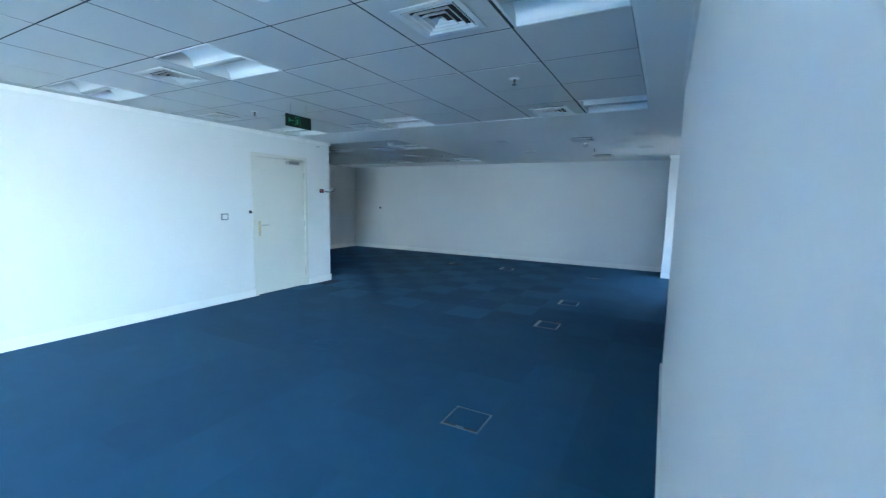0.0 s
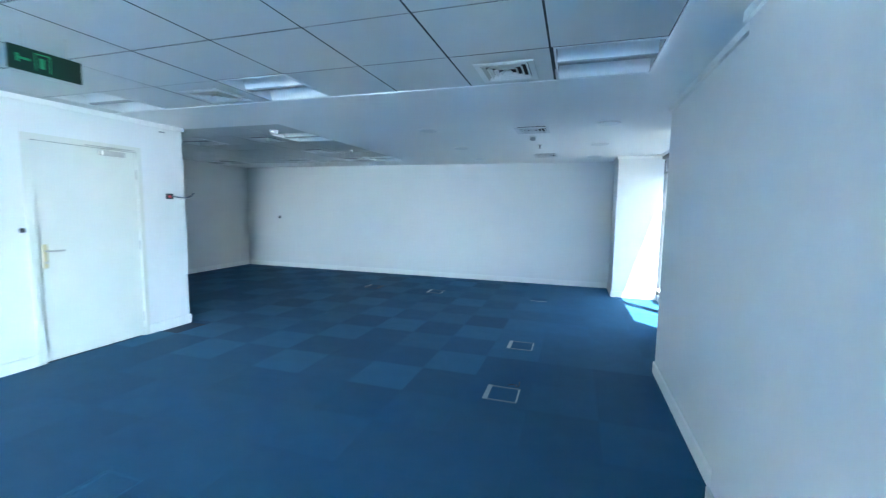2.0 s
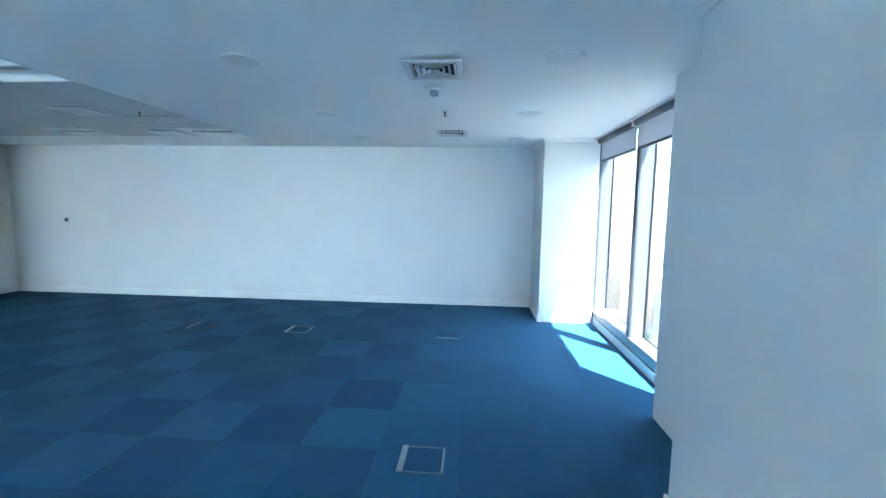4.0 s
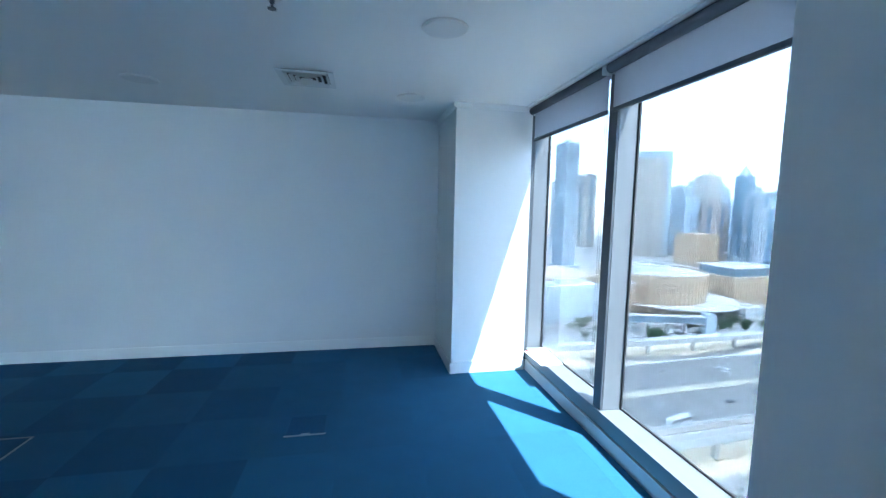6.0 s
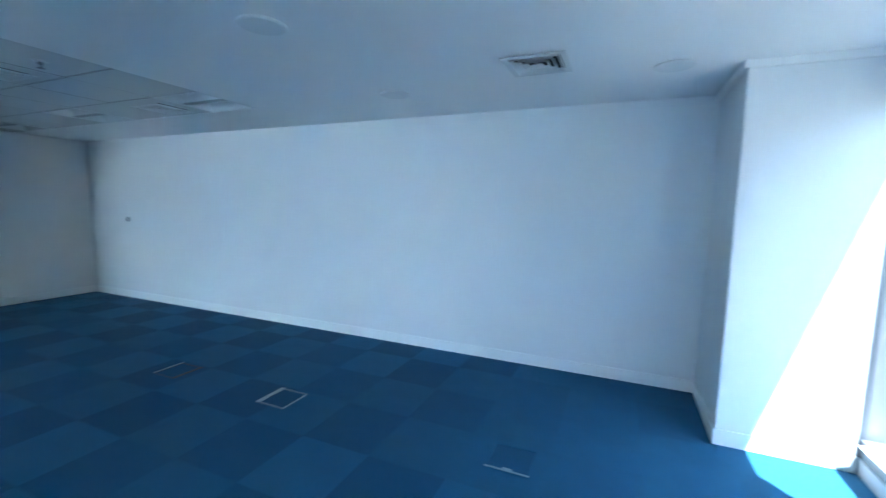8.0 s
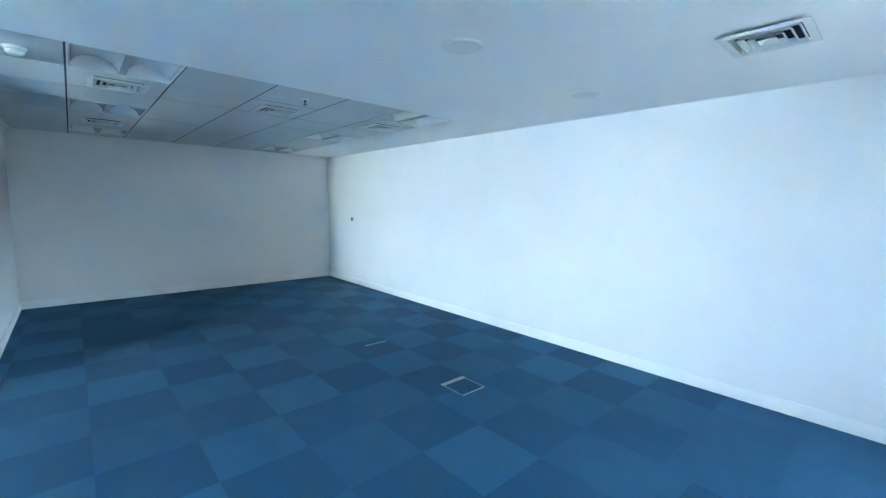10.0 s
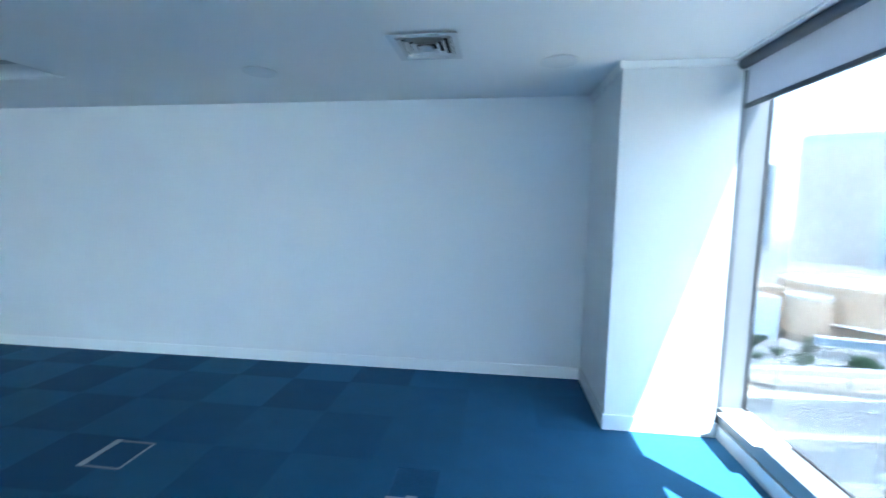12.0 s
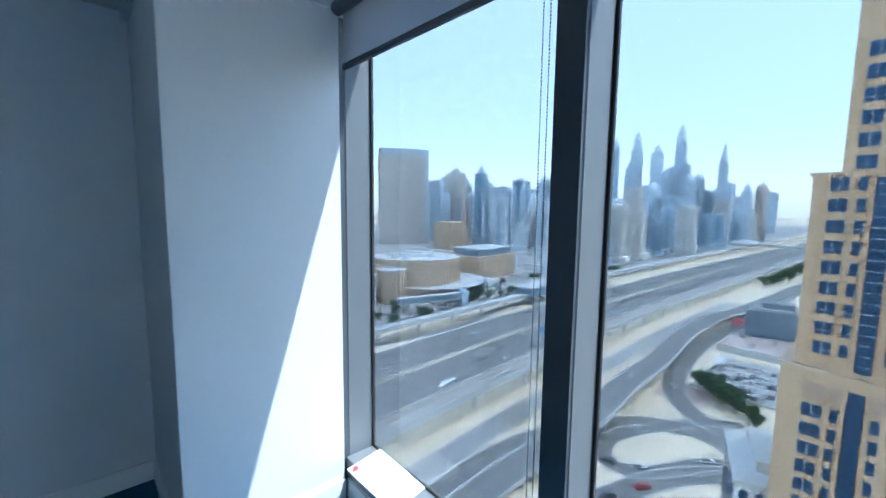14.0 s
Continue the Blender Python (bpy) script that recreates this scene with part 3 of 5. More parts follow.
ASPH_D = mat("asphalt_dark", (0.11, 0.12, 0.125), 0.85, vary=0.15, scale=0.06)
KERB = mat("kerb_concrete", (0.58, 0.57, 0.54), 0.85, vary=0.08, scale=0.2)
LINE = mat("road_paint", (0.75, 0.75, 0.72), 0.7)
LEAF = mat("foliage", (0.06, 0.10, 0.045), 0.8, vary=0.3, scale=0.8)
SCRUB = mat("dry_scrub", (0.27, 0.23, 0.16), 0.9, vary=0.3, scale=0.8)
TRUNK = mat("bark", (0.2, 0.15, 0.1), 0.9)
ROOFW = mat("white_roof", (0.62, 0.61, 0.58), 0.7, vary=0.06, scale=0.1)
TANW = mat("tan_stone", (0.60, 0.42, 0.25), 0.8, vary=0.05, scale=0.2, grain=0.04, grain_scale=2)
TANL = mat("tan_light", (0.66, 0.51, 0.35), 0.8, vary=0.05, scale=0.2)
BLUEG = mat("blue_glass", (0.015, 0.055, 0.12), 0.15, metal=0.2, vary=0.2, scale=0.15)
PANEF = mat("pane_frame", (0.5, 0.52, 0.52), 0.5)
CARW = mat("car_white", (0.75, 0.75, 0.75), 0.3)
CARG = mat("car_grey", (0.14, 0.14, 0.15), 0.3, metal=0.3)
CARR = mat("car_red", (0.5, 0.04, 0.05), 0.3)
CARB = mat("car_glass", (0.03, 0.035, 0.04), 0.15)
TYRE = mat("tyre", (0.02, 0.02, 0.02), 0.9)
BLUES = mat("blue_sign", (0.03, 0.16, 0.45), 0.5)
TANKR = mat("tan_fins", (0.60, 0.46, 0.33), 0.8, vary=0.06, scale=0.1)


def smooth_line(pts, step=8.0):
    """Points along a smooth curve through pts (Catmull-Rom)."""
    p = [Vector(q) for q in pts]
    p = [p[0] * 2 - p[1]] + p + [p[-1] * 2 - p[-2]]
    out = []
    for k in range(1, len(p) - 2):
        n = max(2, min(40, int((p[k + 1] - p[k]).length / step)))
        for i in range(n):
            t = i / n
            a, b, c, d = p[k - 1], p[k], p[k + 1], p[k + 2]
            out.append(0.5 * (2 * b + (c - a) * t + (2 * a - 5 * b + 4 * c - d) * t * t + (3 * b - a - 3 * c + d) * t ** 3))
    out.append(p[-2])
    return out


def ribbon(line, off0, off1, z0, z1):
    """A slab along a line from offset off0 to off1 (to its left), from z0 to z1 over the line."""
    verts, faces = [], []
    for k, q in enumerate(line):
        way = (line[min(k + 1, len(line) - 1)] - line[max(k - 1, 0)])
        way.z = 0
        way.normalize()
        s = Vector((-way.y, way.x, 0))
        for o, z in ((off0, z0), (off1, z0), (off1, z1), (off0, z1)):
            verts.append(tuple(q + s * o + Vector((0, 0, z))))
    for k in range(len(line) - 1):
        a = k * 4
        for i in range(4):
            j = (i + 1) % 4
            faces.append((a + i, a + 4 + i, a + 4 + j, a + j))
    faces += [(0, 1, 2, 3), tuple(len(verts) - 4 + i for i in (3, 2, 1, 0))]
    return verts, faces


def dashes(line, offsets, z, length=3.0, gap=9.0, w=0.25):
    out = []
    dist = 0.0
    for k in range(len(line) - 1):
        a, b = line[k], line[k + 1]
        seg = (b - a).length
        way = (b - a) / seg
        s = Vector((-way.y, way.x, 0)).normalized()
        t = (-dist) % (length + gap)
        while t < seg:
            for o in offsets:
                c0 = a + way * t + s * o
                c1 = a + way * (t + length) + s * o
                q = [c0 - s * w / 2, c1 - s * w / 2, c1 + s * w / 2, c0 + s * w / 2]
                out.append(([(v.x, v.y, v.z + z) for v in q], [(0, 1, 2, 3)]))
            t += length + gap
        dist += seg
    return merge(*out)


structure("ground", boxes([(-4500, 4500, -4500, 4500, G - 1, G)]), SAND, "pale sandy desert ground between the roads")
structure("pavement", boxes([(-900, 2500, 224, 292, G - 0.5, G + 0.04)]), PALE, "pale paved verge and service lots")
structure("pavement", boxes([(-900, 2500, 292, 1300, G - 0.5, G + 0.06)]), PALE, "pale paved city blocks")

hw = smooth_line([(-900, 112, G), (-300, 132, G), (100, 160, G), (250, 168, G), (500, 165, G), (900, 149, G), (1500, 112, G), (2600, 20, G), (4200, -180, G)], 14)
ROAD = structure("road", ribbon(hw, -29, 29, -0.5, 0.10), ASPH, "wide grey multi-lane highway")
part("median", ribbon(hw, -2.2, 2.2, 0.10, 0.35), mat("median_paving", (0.52, 0.47, 0.36), 0.9, vary=0.1), ROAD, "sandy paved central median")
part("kerb", ribbon(hw, 29, 30.5, -0.3, 0.9), KERB, ROAD, "pale concrete barrier")
part("kerb", ribbon(hw, -30.5, -29, -0.3, 0.9), KERB, ROAD)
near_hw = [q for q in hw if -250 < q.x < 900]
part("lane_marking", dashes(near_hw, (-25, -21.3, -17.6, -13.9, -10.2, -6.5, 6.5, 10.2, 13.9, 17.6, 21.3, 25), 0.13), LINE, ROAD, kind="stuff")

via = smooth_line([(-900, 55, G + 9), (-300, 88, G + 9), (70, 112.5, G + 9.5), (175, 118, G + 9.5), (230, 121, G + 9.5), (370, 119.5, G + 9.5), (800, 101, G + 9), (1500, 66, G + 9), (2600, -20, G + 9)], 12)
VIA = structure("metro_viaduct", ribbon(via, -4.6, 4.6, -1.6, 0), KERB, "elevated concrete metro viaduct")
part("parapet", ribbon(via, 4.3, 4.6, 0, 1.2), KERB, VIA)
part("parapet", ribbon(via, -4.6, -4.3, 0, 1.2), KERB, VIA)
part("track_bed", ribbon(via, 0.9, 3.3, 0, 0.35), mat("track_bed", (0.38, 0.33, 0.27), 0.9, vary=0.1), VIA, "brown rail track bed")
part("track_bed", ribbon(via, -3.3, -0.9, 0, 0.35), mat("track_bed_worn", (0.36, 0.32, 0.27), 0.9, vary=0.1), VIA)
far_via = smooth_line([(-900, 150, G + 8), (-100, 196, G + 8), (130, 207, G + 8), (313, 213, G + 8), (417, 219, G + 8), (821, 212, G + 8), (1500, 170, G + 8)], 14)
VIF = structure("metro_viaduct", ribbon(far_via, -4.5, 4.5, -1.6, 0), KERB, "second elevated concrete viaduct beyond the highway")
part("parapet", ribbon(far_via, -4.5, -4.2, 0, 1.2), KERB, VIF)
pier = mesh_of("pier", merge(boxes([(-0.9, 0.9, -0.9, 0.9, G, G + 7)]), boxes([(-1.2, 1.2, -3.6, 3.6, G + 7, G + 7.9)])), KERB)
for line, host in ((via, VIA), (far_via, VIF)):
    run = 0
    for k in range(1, len(line)):
        run += (line[k] - line[k - 1]).length
        if run > 28 and -60 < line[k].x < 900:
            run = 0
            way = line[k] - line[k - 1]
            ob = new("pier", pier)
            ob.parent = host
            ob.matrix_basis = pose(line[k].x, line[k].y, -0.5, 0, 0, math.degrees(math.atan2(way.y, way.x)))


ROADS = []


def road(pts, w, label, lanes=(), raise_=0.08, material=ASPH, kerb=True):
    line = smooth_line(pts, 6)
    raise_ += 0.013 * len(ROADS)
    ROADS.append(label)
    r = structure("road", ribbon(line, -w / 2, w / 2, -0.5, raise_), material, label)
    if kerb:
        part("kerb", ribbon(line, w / 2, w / 2 + 0.5, -0.4, raise_ + 0.05), KERB, r)
        part("kerb", ribbon(line, -w / 2 - 0.5, -w / 2, -0.4, raise_ + 0.05), KERB, r)
    if lanes:
        part("lane_marking", dashes(line, lanes, raise_ + 0.02), LINE, r, kind="stuff")
    return r, line


road([(-300, 60, G), (75, 98, G), (175, 103, G), (225, 103, G), (290, 104, G), (420, 100, G)], 9, "pale service road under the viaduct", (), 0.07, PALE)
ovp, ovp_line = road([(-60, 62, G), (20, 72, G), (80, 79, G + 1.2), (108, 76, G + 5), (133, 74.5, G + 7.5), (165, 78, G + 8), (209, 80.5, G + 8), (270, 87, G + 7.5), (340, 88, G + 5), (400, 83, G + 2), (560, 73, G + 0.2), (900, 50, G)], 9.5,
                     "curving two-lane flyover road", (0,), 0.1)
for s in (-1, 1):
    part("parapet", ribbon(ovp_line, s * 5.1, s * 5.4, -0.6, 1.0), KERB, ovp, "pale concrete parapet")
part("deck", ribbon([q for q in ovp_line if 100 < q.x < 330], -5.0, 5.0, -1.5, -0.5), KERB, ovp)
for x0, y0 in ((140, 75.2), (165, 78.4), (190, 80.2), (215, 81)):
    part("pier", boxes([(x0 - 0.8, x0 + 0.8, y0 - 3, y0 + 3, G, G + 5.2)]), KERB, ovp)
road([(900, 44, G), (620, 62, G), (418, 76, G), (326, 79, G), (263, 80, G), (215, 74, G), (190, 66, G), (177, 54, G), (171, 42, G), (150, 10, G), (110, -40, G)], 9, "grey slip road curving beside the flyover", (0,))
road([(-100, 74, G), (0, 82, G), (75, 87, G), (93, 88.5, G), (112, 87, G), (128, 83, G), (142, 76, G), (156, 66, G), (163, 55, G), (164, 43, G), (140, 5, G)], 10, "wide two-lane road passing under the flyover", (-2, 2))
road([(182, 40, G), (176, 50, G), (161, 59, G), (143, 68, G), (130, 68.5, G), (123, 62, G), (126, 54, G), (138, 46, G), (147, 41, G), (160, 25, G)], 6, "looping slip road", ())
road([(60, 74, G), (111, 54, G), (124, 50, G), (141, 39, G), (170, 10, G)], 8, "lower access road", (0,))
road([(273, 84, G), (300, 78, G), (345, 78, G), (420, 70, G)], 7, "narrow access road", ())

road([(-200, 226, G), (150, 232, G), (400, 240, G), (800, 236, G), (1400, 200, G)], 8, "frontage road before the towers", (0,))
road([(-200, 246, G), (150, 254, G), (400, 262, G), (800, 256, G), (1400, 222, G)], 8, "frontage road before the towers", ())
road([(430, 240, G), (450, 330, G), (480, 460, G), (520, 700, G)], 9, "side street between the towers", ())
road([(120, 204, G), (190, 200, G), (260, 214, G), (300, 206, G), (420, 208, G)], 6, "narrow slip road beyond the highway", ())

# bare patches of scrub and stones on the sand
rnd = random.Random(8)


def tuft(rnd, x, y, r, h, n=90):
    out = []
    for _ in range(n):
        a, d = rnd.uniform(0, 6.28), r * math.sqrt(rnd.random())
        px, py, s = x + d * math.cos(a), y + d * math.sin(a), rnd.uniform(0.15, 0.42)
        pz = G + rnd.uniform(0.1, 1) * h * (1 - 0.6 * d / max(r, 0.01))
        t = rnd.uniform(0, 3.14)
        c, q = math.cos(t) * s, math.sin(t) * s
        out.append(([(px - c, py - q, pz - s * 0.4), (px + c, py + q, pz - s * 0.3), (px + c * 0.3, py + q * 0.3, pz + s * 0.8), (px - q, py + c, pz + s * 0.2)], [(0, 1, 2), (0, 2, 3), (0, 3, 1)]))
    return merge(*out)


scrub = []
for x, y, r in ((232, 98, 7), (246, 97, 6), (262, 98, 7), (280, 99, 8), (300, 100, 9), (196, 95, 5), (118, 96, 4), (122, 97, 3), (103, 93, 1.5), (99, 94, 1.5), (96, 91, 2),
                (91, 90, 1.5), (107, 97, 1.2), (127, 97, 1.0), (85, 91, 1.5), (330, 98, 8), (360, 96, 9), (118, 103, 4), (125, 101, 5), (132, 102, 4), (110, 100, 1.2), (88, 95, 1.2)):
    scrub.append(tuft(rnd, x, y, r, 0.4 + 0.03 * r, int(20 + r * 16)))
tagged(structure("scrub", merge(*scrub), SCRUB, "dry scrub and rubble on the sand"), kind="stuff")


def tree(x, y, r, h, seed):
    rnd_ = random.Random(seed)
    t = thing("tree", "dense dark green roadside tree", "tree", "roadside trees", (x, y, G))
    part("trunk", lathe([(0.35, 0), (0.25, h * 0.4), (0.12, h * 0.7)], 8), TRUNK, t)
    out = []
    lobes = [(rnd_.uniform(-r, r) * 0.6, rnd_.uniform(-r, r) * 0.6, h * rnd_.uniform(0.45, 0.9), r * rnd_.uniform(0.35, 0.6)) for _ in range(9)]
    for _ in range(1100):
        lx, ly, lz, lr = rnd_.choice(lobes)
        v = Vector((rnd_.gauss(0, 1), rnd_.gauss(0, 1), rnd_.gauss(0, 1))).normalized() * lr * rnd_.uniform(0.75, 1.05)
        c = Vector((lx, ly, lz)) + v
        s = rnd_.uniform(0.3, 0.6)
        a, b = v.orthogonal().normalized() * s, v.cross(v.orthogonal()).normalized() * s
        out.append(([tuple(c - a), tuple(c + b), tuple(c + a), tuple(c - b + v * 0.1)], [(0, 1, 2, 3)]))
    part("crown", merge(*out), LEAF, t, kind="stuff")
    return t


big = tree(205, 57, 6.5, 9, 1)
for x, y, s in ((200, 52, 1.0), (196, 48, 0.9), (209, 62, 0.8), (193, 43, 0.6), (190, 38, 0.6), (203, 47, 0.7), (186, 36, 0.45)):
    c = copy_thing(big, pose(x, y, G, 0, 0, x * 7) @ Matrix.Scale(s, 4))
for i, (x, y) in enumerate(((536, 98), (560, 97), (585, 95), (610, 93), (640, 91), (670, 88), (700, 86), (550, 92), (600, 88), (660, 84))):
    copy_thing(big, pose(x, y, G, 0, 0, i * 50))
rr = random.Random(12)
for i in range(60):
    copy_thing(big, pose(rr.uniform(90, 520), rr.uniform(243, 300), G, 0, 0, rr.uniform(0, 360)) @ Matrix.Scale(rr.uniform(0.25, 0.6), 4))
for i in range(46):
    copy_thing(big, pose(rr.uniform(40, 520), rr.uniform(226, 262), G, 0, 0, rr.uniform(0, 360)) @ Matrix.Scale(rr.uniform(0.35, 0.8), 4))

# ---- buildings ----


def tower(x, y, w, d, h, rz, glass, frame_c, floor_h=3.6, bay=4.0, band=0.9, pier=1.0, proud=0.35, label="", crown=None, base=None, name="tower_block", grp="distant towers", stripe=None):
    t = thing(name, label, "tower", grp, (x, y, G), rz)
    core = boxes([(-w / 2, w / 2, -d / 2, d / 2, 0, h)])
    part("glass_wall", core, glass, t)
    bands, z = [], 0.0
    while z < h - 0.1:
        top = min(z + band, h)
        bands.append((-w / 2 - proud, w / 2 + proud, -d / 2 - proud, d / 2 + proud, z, top))
        z += floor_h
    part("floor_band", boxes(bands), frame_c, t, kind="stuff")
    piers = []
    p2 = proud * 1.5
    n = max(1, round(w / bay))
    for i in range(n + 1):
        c = -w / 2 + w * i / n
        for s in (-1, 1):
            y0 = s * d / 2
            piers.append((c - pier / 2, c + pier / 2, min(y0, y0 + s * p2), max(y0, y0 + s * p2), 0, h))
    n = max(1, round(d / bay))
    for i in range(n + 1):
        c = -d / 2 + d * i / n
        for s in (-1, 1):
            x0 = s * w / 2
            piers.append((min(x0, x0 + s * p2), max(x0, x0 + s * p2), c - pier / 2, c + pier / 2, 0, h))
    part("pier", boxes(piers), frame_c, t, kind="stuff")
    part("roof", boxes([(-w / 2 - proud, w / 2 + proud, -d / 2 - proud, d / 2 + proud, h, h + 1.2), (-w / 5, w / 5, -d / 4, d / 4, h + 1.2, h + 5)]), frame_c, t)
    if stripe:
        for s in (-1, 1):
            part("glass_strip", boxes([(-w * 0.11, w * 0.11, *sorted((s * d / 2, s * (d / 2 + p2 + 0.3))), 4, h - 3)]), stripe, t, "vertical blue glass strip")
        part("glass_strip", boxes([(-w / 2 - p2 - 0.3, -w / 2, -d * 0.10, d * 0.10, 4, h - 3)]), stripe, t)
    if base:
        part("podium", boxes([(-w * 0.8, w * 0.8, -d * 0.85, d * 0.85, 0, base), (-w * 0.8 - 1, w * 0.8 + 1, -d * 0.85 - 1, d * 0.85 + 1, base, base + 1)]), frame_c, t)
    if crown:
        part("crown", lathe([(max(w, d) * r, h + z) for r, z in crown], 12), frame_c, t, smooth=False)
    return t


def facade_mats(key, g, f):
    return (mat("glass_" + key, g, 0.3, metal=0.15, vary=0.15, scale=0.08), mat("cladding_" + key, f, 0.75, vary=0.05, scale=0.05))


# distance haze is put into these tower glass and cladding colours
STRIPE = mat("tower_glass_strip", (0.13, 0.23, 0.33), 0.3, vary=0.15, scale=0.05)
CREAM = facade_mats("cream", (0.30, 0.33, 0.35), (0.78, 0.73, 0.65))
WHITE = facade_mats("white", (0.28, 0.34, 0.39), (0.78, 0.79, 0.79))
BLUE = facade_mats("blue", (0.20, 0.33, 0.43), (0.60, 0.67, 0.72))
SLATE = facade_mats("slate", (0.20, 0.27, 0.34), (0.48, 0.55, 0.60))
BROWN = facade_mats("brown", (0.26, 0.27, 0.29), (0.68, 0.57, 0.50))
HAZE = facade_mats("haze_blue", (0.48, 0.58, 0.66), (0.70, 0.76, 0.80))
HAZE_GREY = facade_mats("haze_grey", (0.40, 0.47, 0.52), (0.68, 0.71, 0.72))
DOME = [(0.40, 1), (0.38, 6), (0.30, 12), (0.16, 16), (0.03, 18), (0.02, 26)]
SPIKE = [(0.46, 0), (0.38, 14), (0.24, 30), (0.10, 42), (0.02, 48), (0.015, 66)]
BULLET = [(0.52, 0), (0.49, 14), (0.40, 27), (0.24, 38), (0.10, 43), (0.02, 46)]

